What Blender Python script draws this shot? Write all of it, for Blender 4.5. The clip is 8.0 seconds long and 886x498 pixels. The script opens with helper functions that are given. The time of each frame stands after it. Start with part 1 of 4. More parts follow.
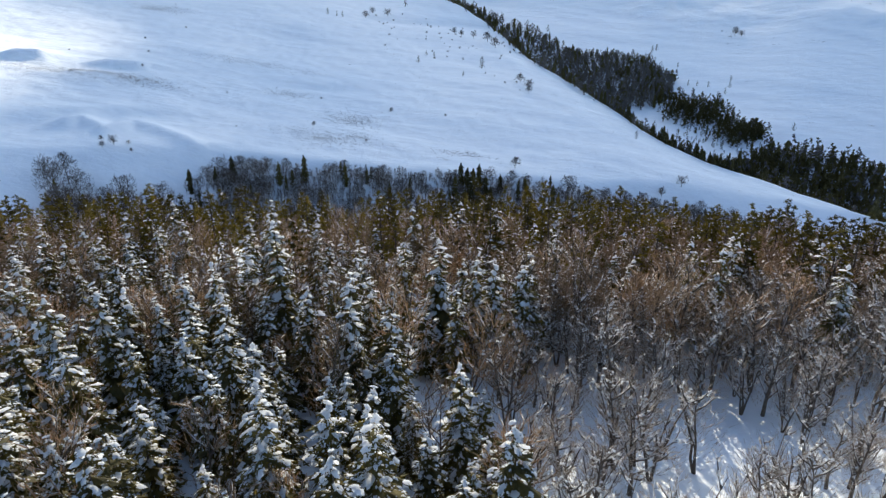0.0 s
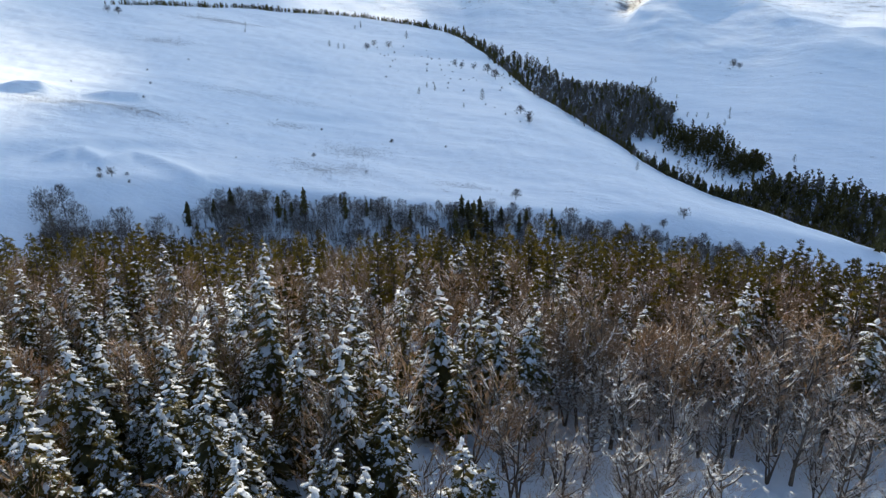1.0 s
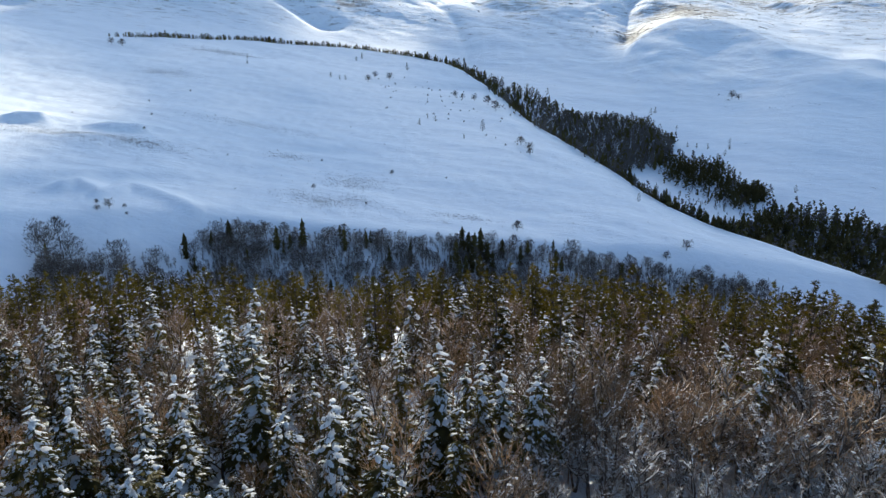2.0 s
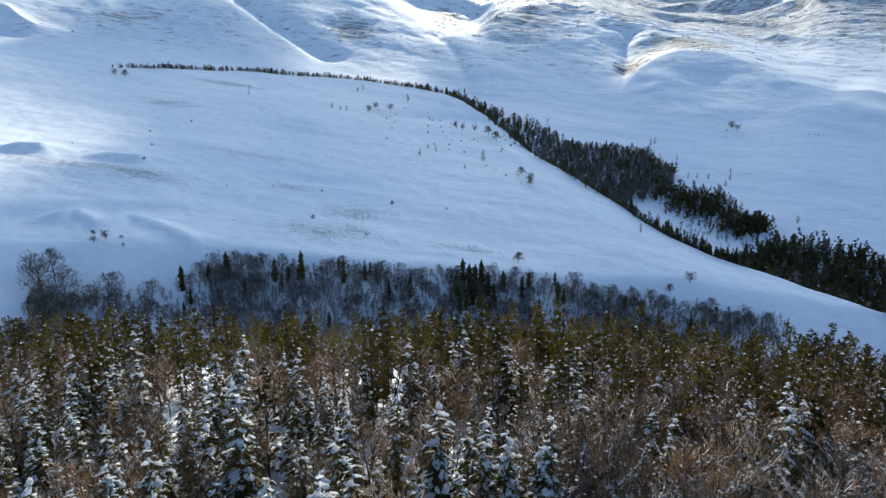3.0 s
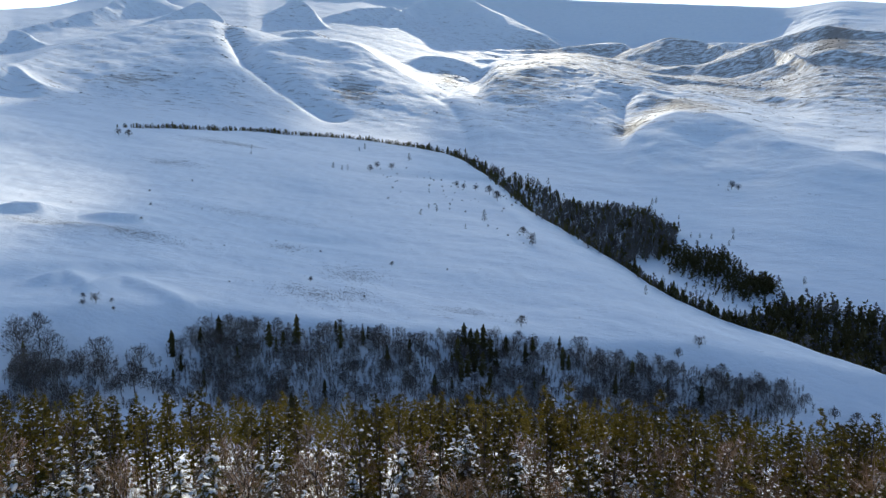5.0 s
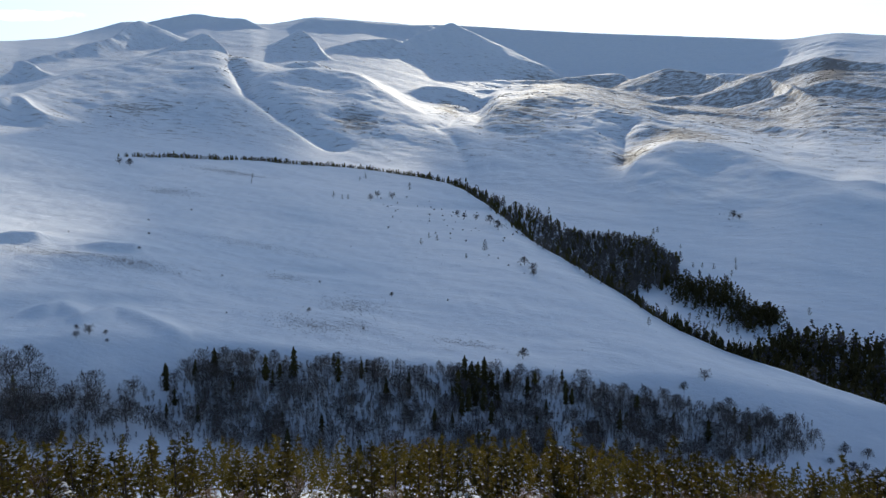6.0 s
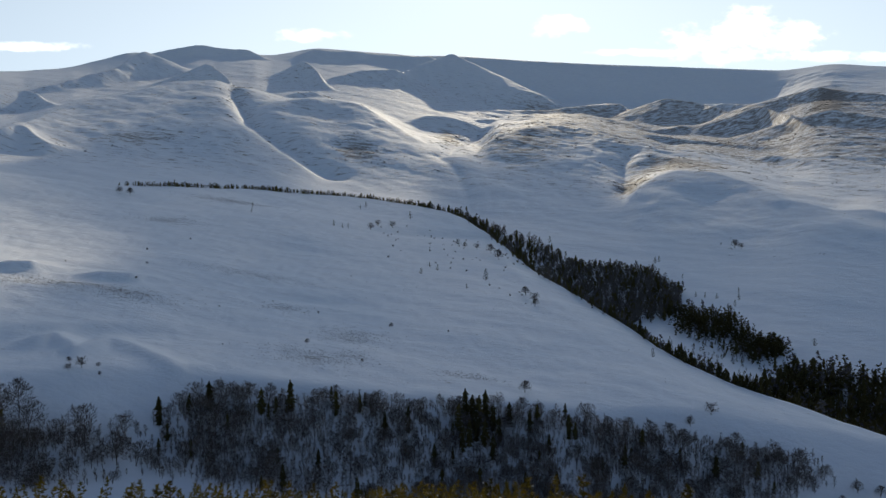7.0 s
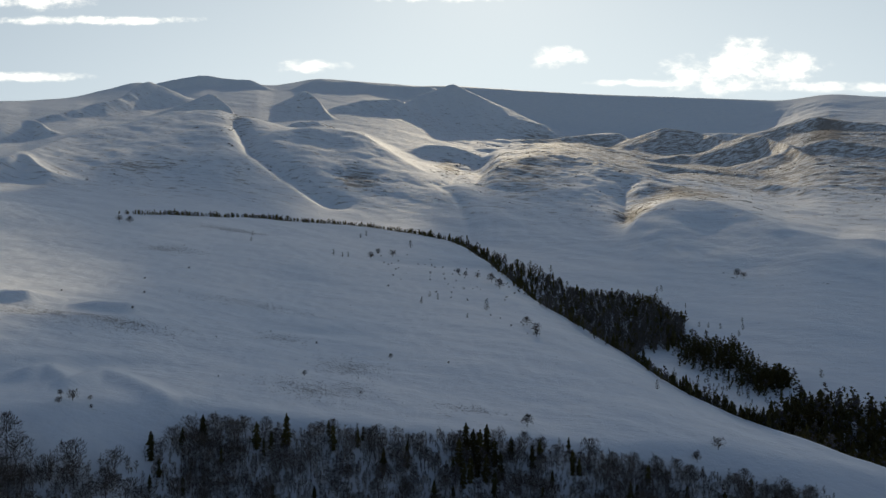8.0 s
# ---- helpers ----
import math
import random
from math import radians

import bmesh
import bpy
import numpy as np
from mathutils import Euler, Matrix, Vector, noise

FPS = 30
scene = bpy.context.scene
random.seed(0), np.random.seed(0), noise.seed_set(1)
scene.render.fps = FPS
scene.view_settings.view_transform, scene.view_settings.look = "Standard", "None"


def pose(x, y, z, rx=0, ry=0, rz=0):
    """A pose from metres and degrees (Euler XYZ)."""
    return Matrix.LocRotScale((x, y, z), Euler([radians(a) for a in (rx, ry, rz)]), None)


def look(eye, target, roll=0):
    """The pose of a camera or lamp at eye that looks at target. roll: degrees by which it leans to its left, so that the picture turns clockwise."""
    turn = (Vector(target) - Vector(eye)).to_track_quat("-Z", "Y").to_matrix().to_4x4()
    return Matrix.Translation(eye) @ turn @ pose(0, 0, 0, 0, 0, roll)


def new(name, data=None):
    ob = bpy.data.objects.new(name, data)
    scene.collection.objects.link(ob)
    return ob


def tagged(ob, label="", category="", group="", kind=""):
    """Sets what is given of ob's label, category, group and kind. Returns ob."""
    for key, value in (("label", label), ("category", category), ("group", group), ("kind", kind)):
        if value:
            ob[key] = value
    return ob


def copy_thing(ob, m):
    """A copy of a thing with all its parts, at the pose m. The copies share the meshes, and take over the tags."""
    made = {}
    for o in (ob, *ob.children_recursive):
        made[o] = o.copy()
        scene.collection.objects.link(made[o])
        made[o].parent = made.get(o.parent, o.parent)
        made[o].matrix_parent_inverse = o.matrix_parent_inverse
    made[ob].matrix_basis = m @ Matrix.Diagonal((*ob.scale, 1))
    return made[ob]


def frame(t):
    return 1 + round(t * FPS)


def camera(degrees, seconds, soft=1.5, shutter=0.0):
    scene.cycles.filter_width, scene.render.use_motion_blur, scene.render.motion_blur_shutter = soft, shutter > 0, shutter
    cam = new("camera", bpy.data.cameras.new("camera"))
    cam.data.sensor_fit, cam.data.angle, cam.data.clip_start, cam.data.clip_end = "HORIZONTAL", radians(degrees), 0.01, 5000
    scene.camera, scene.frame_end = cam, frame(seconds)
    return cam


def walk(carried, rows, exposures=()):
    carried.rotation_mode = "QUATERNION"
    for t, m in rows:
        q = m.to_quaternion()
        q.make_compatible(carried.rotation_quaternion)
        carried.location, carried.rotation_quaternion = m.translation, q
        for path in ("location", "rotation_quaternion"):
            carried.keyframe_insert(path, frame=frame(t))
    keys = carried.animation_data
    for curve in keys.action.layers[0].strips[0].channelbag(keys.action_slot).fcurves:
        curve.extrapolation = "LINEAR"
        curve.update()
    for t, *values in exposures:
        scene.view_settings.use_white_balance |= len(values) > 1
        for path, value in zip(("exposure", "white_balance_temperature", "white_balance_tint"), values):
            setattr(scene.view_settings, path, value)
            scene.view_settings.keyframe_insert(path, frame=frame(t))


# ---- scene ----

# ---------------------------------------------------------------- camera
cam = camera(69.2, 8.0, soft=1.35)


def flown(t):
    """The drone flies forward, climbs slowly and lifts its view to the level."""
    u = t / 8
    place = pose(0.15 * u + 0.69 * u * u, 45.7 * u - 0.9 * u * u, 160 + 7.56 * u + 0.14 * u * u,
                 90 - 20.17 + 20.24 * u - 0.07 * u * u, 0, -0.25 + 0.05 * u + 0.2 * u * u)
    return place @ pose(0, 0, 0, 0, 0, -0.45 + 0.5 * u - 0.05 * u * u)


walk(cam, [(k * 0.5, flown(k * 0.5)) for k in range(17)],
     exposures=[(0, 0.58, 5850, 6), (3.0, 0.27, 5480, 4), (4.5, 0.15, 5500, 5), (6.0, -0.38, 5650, 8), (7.0, -0.83, 6120, 8), (8.0, -1.1, 6480, 7)])

# ---------------------------------------------------------------- sky and sun
SUN_EL, SUN_AZ = 26.5, 5.0          # height over the horizon, and turn from north (+y) towards east (+x)

world = bpy.data.worlds.new("world")
scene.world = world
world.use_nodes = True
wn, wl = world.node_tree.nodes, world.node_tree.links
wn.clear()
sky = wn.new("ShaderNodeTexSky")
sky.sky_type = "NISHITA"
sky.sun_disc = False
sky.sun_elevation, sky.sun_rotation = radians(SUN_EL), radians(SUN_AZ)
sky.altitude, sky.air_density, sky.dust_density = 1800, 1.0, 1.7


def wmath(kind, *ins):
    n = wn.new("ShaderNodeMath")
    n.operation = kind
    for k, v in enumerate(ins):
        if isinstance(v, (int, float)):
            n.inputs[k].default_value = v
        else:
            wl.new(v, n.inputs[k])
    return n.outputs[0]


# fair-weather clouds low over the mountains: bearing and height as slopes, half sizes
CLOUDS = [(0.43, 0.272, 0.125, 0.045), (0.47, 0.30, 0.065, 0.045), (0.52, 0.285, 0.10, 0.036), (0.60, 0.252, 0.18, 0.012),
          (0.175, 0.298, 0.062, 0.024), (-0.21, 0.285, 0.08, 0.014), (-0.66, 0.268, 0.18, 0.011),
          (-0.55, 0.356, 0.26, 0.010), (-0.65, 0.388, 0.15, 0.022), (0.33, 0.258, 0.14, 0.009), (0.0, 0.396, 0.20, 0.016)]
wtc = wn.new("ShaderNodeTexCoord")
wsep = wn.new("ShaderNodeSeparateXYZ")
wl.new(wtc.outputs["Generated"], wsep.inputs[0])
wy = wmath("MAXIMUM", wsep.outputs["Y"], 0.05)
wu, wv = wmath("DIVIDE", wsep.outputs["X"], wy), wmath("DIVIDE", wsep.outputs["Z"], wy)
wcomb = wn.new("ShaderNodeCombineXYZ")
wl.new(wu, wcomb.inputs[0])
wl.new(wmath("MULTIPLY", wv, 1.8), wcomb.inputs[1])
wnoise = wn.new("ShaderNodeTexNoise")
wnoise.inputs["Scale"].default_value, wnoise.inputs["Detail"].default_value = 26.0, 7.0
wnoise.inputs["Roughness"].default_value = 0.62
wl.new(wcomb.outputs[0], wnoise.inputs["Vector"])
cover = 0.0
for cu, cv, ca, cb in CLOUDS:
    du = wmath("DIVIDE", wmath("SUBTRACT", wu, cu), ca)
    dv = wmath("DIVIDE", wmath("SUBTRACT", wv, cv), cb)
    d2 = wmath("ADD", wmath("MULTIPLY", du, du), wmath("MULTIPLY", dv, dv))
    cover = wmath("MAXIMUM", wmath("SUBTRACT", 1.0, d2), cover)
puff = wmath("ADD", wmath("MULTIPLY", cover, 1.6), wmath("SUBTRACT", wmath("MULTIPLY", wmath("SUBTRACT", wnoise.outputs["Fac"], 0.5), 4.0), 0.5))
puff = wmath("MINIMUM", wmath("MAXIMUM", wmath("MULTIPLY", puff, wmath("MINIMUM", wmath("MULTIPLY", cover, 3.0), 1.0)), 0.0), 1.0)
puff = wmath("MULTIPLY", wmath("MULTIPLY", puff, puff), 0.9)
wmix = wn.new("ShaderNodeMix")
wmix.data_type = "RGBA"
whaze = wn.new("ShaderNodeMix")          # thin haze, bright round the sun and fading overhead
whaze.data_type = "RGBA"
toward = wn.new("ShaderNodeVectorMath")
toward.operation = "DOT_PRODUCT"
wl.new(wtc.outputs["Generated"], toward.inputs[0])
toward.inputs[1].default_value = (math.sin(radians(SUN_AZ)) * math.cos(radians(SUN_EL)), math.cos(radians(SUN_AZ)) * math.cos(radians(SUN_EL)), math.sin(radians(SUN_EL)))
glare = wmath("POWER", wmath("MULTIPLY", wmath("ADD", toward.outputs["Value"], 1.0), 0.5), 4.0)
thick_air = wmath("POWER", wmath("SUBTRACT", 1.0, wmath("MINIMUM", wmath("MAXIMUM", wsep.outputs["Z"], 0.0), 1.0)), 1.5)
wl.new(wmath("MINIMUM", wmath("MULTIPLY", wmath("MULTIPLY", glare, thick_air), 1.5), 1.0), whaze.inputs["Factor"])
wl.new(sky.outputs[0], whaze.inputs["A"])
whaze.inputs["B"].default_value = (12.7, 14.0, 14.7, 1)
wl.new(puff, wmix.inputs["Factor"])
wl.new(whaze.outputs["Result"], wmix.inputs["A"])
wmix.inputs["B"].default_value = (20.0, 19.6, 18.6, 1)
back = wn.new("ShaderNodeBackground")
back.inputs["Strength"].default_value = 0.132
wout = wn.new("ShaderNodeOutputWorld")
wl.new(wmix.outputs["Result"], back.inputs["Color"])
wl.new(back.outputs[0], wout.inputs["Surface"])

sun_data = bpy.data.lights.new("sun", "SUN")
sun_data.energy, sun_data.angle, sun_data.color = 5.0, radians(0.6), (1.0, 0.83, 0.60)
sun = new("sun", sun_data)
sun.matrix_world = look((0, 0, 600), (-math.sin(radians(SUN_AZ)), -math.cos(radians(SUN_AZ)),
                                      600 - math.tan(radians(SUN_EL))))

# ---------------------------------------------------------------- terrain shape
TABLE = np.random.RandomState(7).rand(256, 256)


def smooth(a, b, x):
    k = np.clip((x - a) / (b - a), 0, 1)
    return k * k * (3 - 2 * k)


def grain(x, y, size, octaves=4, seed=0, rough=0.5):
    """Smooth noise from -1 to 1, of the given size in metres."""
    total, amp, norm = 0.0, 1.0, 0.0
    x, y = np.asarray(x, float) / size + 17.3 * seed, np.asarray(y, float) / size + 9.1 * seed
    for k in range(octaves):
        i, j = np.floor(x).astype(int), np.floor(y).astype(int)
        u, v = x - i, y - j
        u, v = u * u * (3 - 2 * u), v * v * (3 - 2 * v)
        a, b = TABLE[i & 255, j & 255], TABLE[(i + 1) & 255, j & 255]
        c, d = TABLE[i & 255, (j + 1) & 255], TABLE[(i + 1) & 255, (j + 1) & 255]
        total = total + amp * ((a + (b - a) * u) * (1 - v) + (c + (d - c) * u) * v)
        norm += amp
        amp, x, y = amp * rough, x * 2.03 + 31.7, y * 2.03 + 11.9
    return total / norm * 2 - 1


def dome(x, y, deg, r, across, along, high, turn=0.0):
    """A rounded swell at that bearing and range, with its half sizes across and along the line of sight."""
    cx, cy = r * math.sin(radians(deg)), 40 + r * math.cos(radians(deg))
    a = radians(deg + turn)
    u = (x - cx) * math.cos(a) - (y - cy) * math.sin(a)
    v = (x - cx) * math.sin(a) + (y - cy) * math.cos(a)
    return high * np.exp(-(u / across) ** 2 - (v / along) ** 2)


EDGE_DEG = (-40, -26, -18.6, -9, -2, 3.4, 6, 9, 13, 17, 21, 26, 35, 45)
EDGE_R = (1140, 1085, 1170, 1225, 1170, 1035, 850, 750, 682, 609, 556, 540, 541, 556)
CREST_DEG = (-40, -33, -30, -25.2, -23.7, -20.5, -15, -11, -2.2, 1, 11, 28, 31, 40)
CREST = (0.229, 0.231, 0.236, 0.262, 0.252, 0.270, 0.254, 0.266, 0.254, 0.254, 0.243, 0.231, 0.242, 0.230)


def soft_interp(d, xs, ys, blur):
    return sum(np.interp(d + k * blur, xs, ys) for k in (-1, -0.5, 0, 0.5, 1)) / 5


def near_hill(x, y):
    z = np.interp(y, (-900, -200, 0, 50, 105, 160, 255, 335, 420, 700),
                  (150, 140, 122, 116, 113, 102, 60, 28, 4, -30))
    z = z - 0.10 * np.maximum(x - 25, 0) * smooth(20, 140, y) * (1 - smooth(150, 600, x))
    return z + 1.2 * grain(x, y, 30, 3, 1)


def mid_slope(x, y):
    """The open snow slope on the far side of the stream, with its steep wooded bank."""
    brink = soft_interp(x, (-400, -250, -200, -127, -85, 0, 100, 163, 260, 500), (340, 372, 392, 414, 419, 427, 438, 455, 468, 490), 20)
    z = 60 + 0.158 * (y - 448) - 0.13 * (x - 53)
    z = z - 0.00016 * np.minimum(np.maximum(x - 60, 0), 260) ** 2
    under = np.maximum(brink - y, 0)
    steep = soft_interp(x, (-260, -150, -60, 150, 300), (0.3, 0.62, 0.75, 0.78, 0.45), 20)
    z = z - steep * (np.sqrt(under ** 2 + 64) - 8) * (under > 0)
    return z


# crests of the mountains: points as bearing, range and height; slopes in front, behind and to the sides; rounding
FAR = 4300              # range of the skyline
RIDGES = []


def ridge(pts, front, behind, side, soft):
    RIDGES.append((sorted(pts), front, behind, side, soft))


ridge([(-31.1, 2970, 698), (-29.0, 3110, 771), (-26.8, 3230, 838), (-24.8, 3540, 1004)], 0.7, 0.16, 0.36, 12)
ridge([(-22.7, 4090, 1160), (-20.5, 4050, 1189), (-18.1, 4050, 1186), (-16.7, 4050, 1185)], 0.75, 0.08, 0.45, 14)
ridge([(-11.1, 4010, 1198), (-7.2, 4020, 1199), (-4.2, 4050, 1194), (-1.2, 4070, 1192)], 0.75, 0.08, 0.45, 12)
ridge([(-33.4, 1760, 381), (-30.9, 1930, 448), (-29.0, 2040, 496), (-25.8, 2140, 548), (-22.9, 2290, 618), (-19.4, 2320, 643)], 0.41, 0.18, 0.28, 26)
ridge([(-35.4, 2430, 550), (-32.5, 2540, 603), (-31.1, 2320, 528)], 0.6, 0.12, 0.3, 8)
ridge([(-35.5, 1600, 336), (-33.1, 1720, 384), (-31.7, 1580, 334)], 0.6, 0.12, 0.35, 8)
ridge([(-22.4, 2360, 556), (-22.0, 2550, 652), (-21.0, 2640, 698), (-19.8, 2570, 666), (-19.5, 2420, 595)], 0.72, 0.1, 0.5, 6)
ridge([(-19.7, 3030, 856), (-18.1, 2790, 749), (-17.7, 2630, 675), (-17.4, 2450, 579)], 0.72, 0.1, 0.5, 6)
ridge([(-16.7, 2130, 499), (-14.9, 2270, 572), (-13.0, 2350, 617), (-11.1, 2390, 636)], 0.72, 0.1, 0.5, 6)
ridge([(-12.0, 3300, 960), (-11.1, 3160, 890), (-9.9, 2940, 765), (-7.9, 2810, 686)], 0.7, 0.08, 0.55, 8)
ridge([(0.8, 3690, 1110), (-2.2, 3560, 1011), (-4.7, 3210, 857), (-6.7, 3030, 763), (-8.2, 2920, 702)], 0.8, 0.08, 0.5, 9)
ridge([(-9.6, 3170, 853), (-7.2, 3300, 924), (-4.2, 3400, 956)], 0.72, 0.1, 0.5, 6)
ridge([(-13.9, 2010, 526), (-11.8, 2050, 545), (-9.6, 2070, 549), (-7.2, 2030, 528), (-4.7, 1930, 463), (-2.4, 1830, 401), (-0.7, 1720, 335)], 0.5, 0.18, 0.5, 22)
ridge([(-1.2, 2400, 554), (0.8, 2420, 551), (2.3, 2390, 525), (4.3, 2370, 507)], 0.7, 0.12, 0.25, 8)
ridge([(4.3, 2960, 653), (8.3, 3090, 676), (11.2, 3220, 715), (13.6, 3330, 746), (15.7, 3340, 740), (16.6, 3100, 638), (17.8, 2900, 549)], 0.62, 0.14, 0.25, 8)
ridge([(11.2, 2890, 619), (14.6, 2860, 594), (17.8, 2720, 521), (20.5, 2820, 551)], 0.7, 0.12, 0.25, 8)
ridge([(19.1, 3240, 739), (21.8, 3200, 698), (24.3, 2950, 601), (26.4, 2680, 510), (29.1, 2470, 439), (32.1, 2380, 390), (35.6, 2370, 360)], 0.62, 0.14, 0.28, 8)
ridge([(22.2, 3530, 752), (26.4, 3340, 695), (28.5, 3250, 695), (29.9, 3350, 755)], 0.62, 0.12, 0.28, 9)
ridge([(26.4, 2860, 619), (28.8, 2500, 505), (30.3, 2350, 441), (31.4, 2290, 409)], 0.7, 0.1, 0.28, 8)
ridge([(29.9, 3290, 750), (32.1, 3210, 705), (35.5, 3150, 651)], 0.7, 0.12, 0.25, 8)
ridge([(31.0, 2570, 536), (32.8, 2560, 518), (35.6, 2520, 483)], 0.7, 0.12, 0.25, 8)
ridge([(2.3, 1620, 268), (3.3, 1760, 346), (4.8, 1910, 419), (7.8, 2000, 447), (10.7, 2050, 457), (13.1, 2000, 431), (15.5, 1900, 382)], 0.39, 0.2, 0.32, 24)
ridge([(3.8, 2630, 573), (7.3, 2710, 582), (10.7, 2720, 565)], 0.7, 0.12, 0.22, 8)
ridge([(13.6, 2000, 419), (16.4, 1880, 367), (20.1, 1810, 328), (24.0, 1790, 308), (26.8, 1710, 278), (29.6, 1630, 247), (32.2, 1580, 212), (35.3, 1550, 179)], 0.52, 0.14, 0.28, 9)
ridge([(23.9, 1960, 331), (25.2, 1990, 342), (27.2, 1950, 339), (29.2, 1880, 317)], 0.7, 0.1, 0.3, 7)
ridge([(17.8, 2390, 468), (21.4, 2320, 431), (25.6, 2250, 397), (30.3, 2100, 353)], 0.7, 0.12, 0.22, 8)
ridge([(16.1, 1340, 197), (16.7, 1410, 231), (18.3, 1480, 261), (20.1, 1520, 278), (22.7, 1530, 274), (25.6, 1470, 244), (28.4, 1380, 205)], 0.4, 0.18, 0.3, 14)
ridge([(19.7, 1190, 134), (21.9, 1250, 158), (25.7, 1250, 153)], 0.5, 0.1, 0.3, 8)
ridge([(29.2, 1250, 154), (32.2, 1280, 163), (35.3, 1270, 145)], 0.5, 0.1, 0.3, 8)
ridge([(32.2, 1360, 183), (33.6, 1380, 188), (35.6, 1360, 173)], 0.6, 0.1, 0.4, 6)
# side gullies: points as bearing and range, half width, depth
GULLIES = [([(-17.4, 2510), (-18.1, 2220), (-16.3, 1810), (-13, 1600), (-9.6, 1460)], 30, -30), ([(-0.4, 1660), (1.2, 1550), (2.3, 1370), (2.4, 1220)], 22, -11),
           ([(15.9, 1810), (15.8, 1480)], 20, -12), ([(4, 2470), (1.5, 1960), (0.6, 1690)], 24, -16)]


def spur(x, y, pts, wide, high):
    """A crest along the points, steeper towards the valley than behind; a gully where the height is negative."""
    xy = [(r * math.sin(radians(d)), 40 + r * math.cos(radians(d))) for d, r in pts]
    best = np.full(np.shape(x), 1e9)
    for (ax, ay), (bx, by) in zip(xy, xy[1:]):
        n2 = (bx - ax) ** 2 + (by - ay) ** 2
        k = np.clip(((x - ax) * (bx - ax) + (y - ay) * (by - ay)) / n2, 0, 1)
        dx, dy = x - ax - k * (bx - ax), y - ay - k * (by - ay)
        soft = np.where(dy * np.cos(radians(pts[0][0])) + dx * np.sin(radians(pts[0][0])) > 0, 1.9 if high > 0 else 1.0, 1.0)
        best = np.minimum(best, (dx * dx + dy * dy) / soft ** 2)
    uneven = 0.75 + 0.5 * grain(x, y, 160, 3, 21)
    return high * uneven * np.exp(-(best / wide ** 2) ** 0.75)


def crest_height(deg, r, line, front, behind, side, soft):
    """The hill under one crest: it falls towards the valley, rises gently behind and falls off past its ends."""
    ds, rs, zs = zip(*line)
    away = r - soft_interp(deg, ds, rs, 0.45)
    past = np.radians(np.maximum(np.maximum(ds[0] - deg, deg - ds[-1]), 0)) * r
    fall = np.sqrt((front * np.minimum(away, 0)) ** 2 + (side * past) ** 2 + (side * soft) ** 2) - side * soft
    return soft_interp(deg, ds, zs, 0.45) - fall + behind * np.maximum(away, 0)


def far_side(x, y, deg, r):
    edge = soft_interp(deg, EDGE_DEG, EDGE_R, 2.2)
    ex, ey = edge * np.sin(np.radians(deg)), 40 + edge * np.cos(np.radians(deg))
    drop = soft_interp(deg, (-30, -10, 2, 10, 20), (7, 8, 14, 24, 26), 3.0)
    low = mid_slope(ex, ey) - drop
    start = edge + soft_interp(deg, (-10, 15), (35, 70), 3.0)
    t = np.clip((r - start) / (FAR - start), 0, 1)
    sharp, dull = soft_interp(deg, CREST_DEG, CREST, 0.7), soft_interp(deg, CREST_DEG, CREST, 9.0)
    crest = 168 + FAR * np.cos(np.radians(deg)) * (dull + (sharp - dull) * smooth(0.7, 1.0, t))
    scarp = soft_interp(deg, (-6, 1, 8, 26, 29), (0.0, 0.10, 0.19, 0.19, 0.02), 2.0)
    s = (1 - scarp) * t ** 1.12 + scarp * smooth(0.85, 1.0, t)
    z = low + (crest - low) * s
    z = z - 0.10 * np.maximum(r - FAR, 0) - 18 * smooth(FAR - 50, FAR + 150, r)
    k = smooth(0, 300, r - start) * (1 - smooth(FAR - 300, FAR - 40, r))
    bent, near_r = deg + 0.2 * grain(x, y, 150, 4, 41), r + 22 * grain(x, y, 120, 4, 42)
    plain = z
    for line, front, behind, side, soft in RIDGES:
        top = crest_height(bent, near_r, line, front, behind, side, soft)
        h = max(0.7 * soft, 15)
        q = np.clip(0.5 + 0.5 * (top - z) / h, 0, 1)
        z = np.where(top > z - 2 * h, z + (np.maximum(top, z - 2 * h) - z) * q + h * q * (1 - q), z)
    z = plain + (z - plain) * smooth(60, 480, r - start)
    cut = sum(spur(x, y, pts, wide, high) for pts, wide, high in GULLIES)
    # wind-cut ribs that run down to the valley
    along, across = 0.9 * x - 0.44 * y, 0.44 * x + 0.9 * y
    bend = 60 * grain(x, y, 400, 3, 8)
    ribs = 5 * (1 - 2 * np.abs(grain(along / 2.2, across + bend, 150, 3, 3, 0.5)))
    fine = 4.8 * (1 - 2 * np.abs(grain(along / 1.9 + 50 + 20 * grain(x, y, 60, 2, 48), across + 0.6 * bend, 46, 5, 4, 0.6)))
    right = smooth(-3, 7, deg) * smooth(1330, 2000, r) * (0.45 + 0.9 * smooth(-0.4, 0.5, grain(x, y, 330, 2, 44)))
    left = (1 - smooth(-3, 7, deg)) * smooth(1300, 2000, r)
    soft_ribs = 4 * grain(x + 0.3 * y, y * 0.7, 170, 5, 9, 0.5)
    flank = 2.4 * grain(along / 3.2, across, 60, 4, 47) * smooth(20, 160, r - start)
    return z + flank + k * (cut + right * (ribs + fine) + left * (soft_ribs + 0.24 * fine)), edge


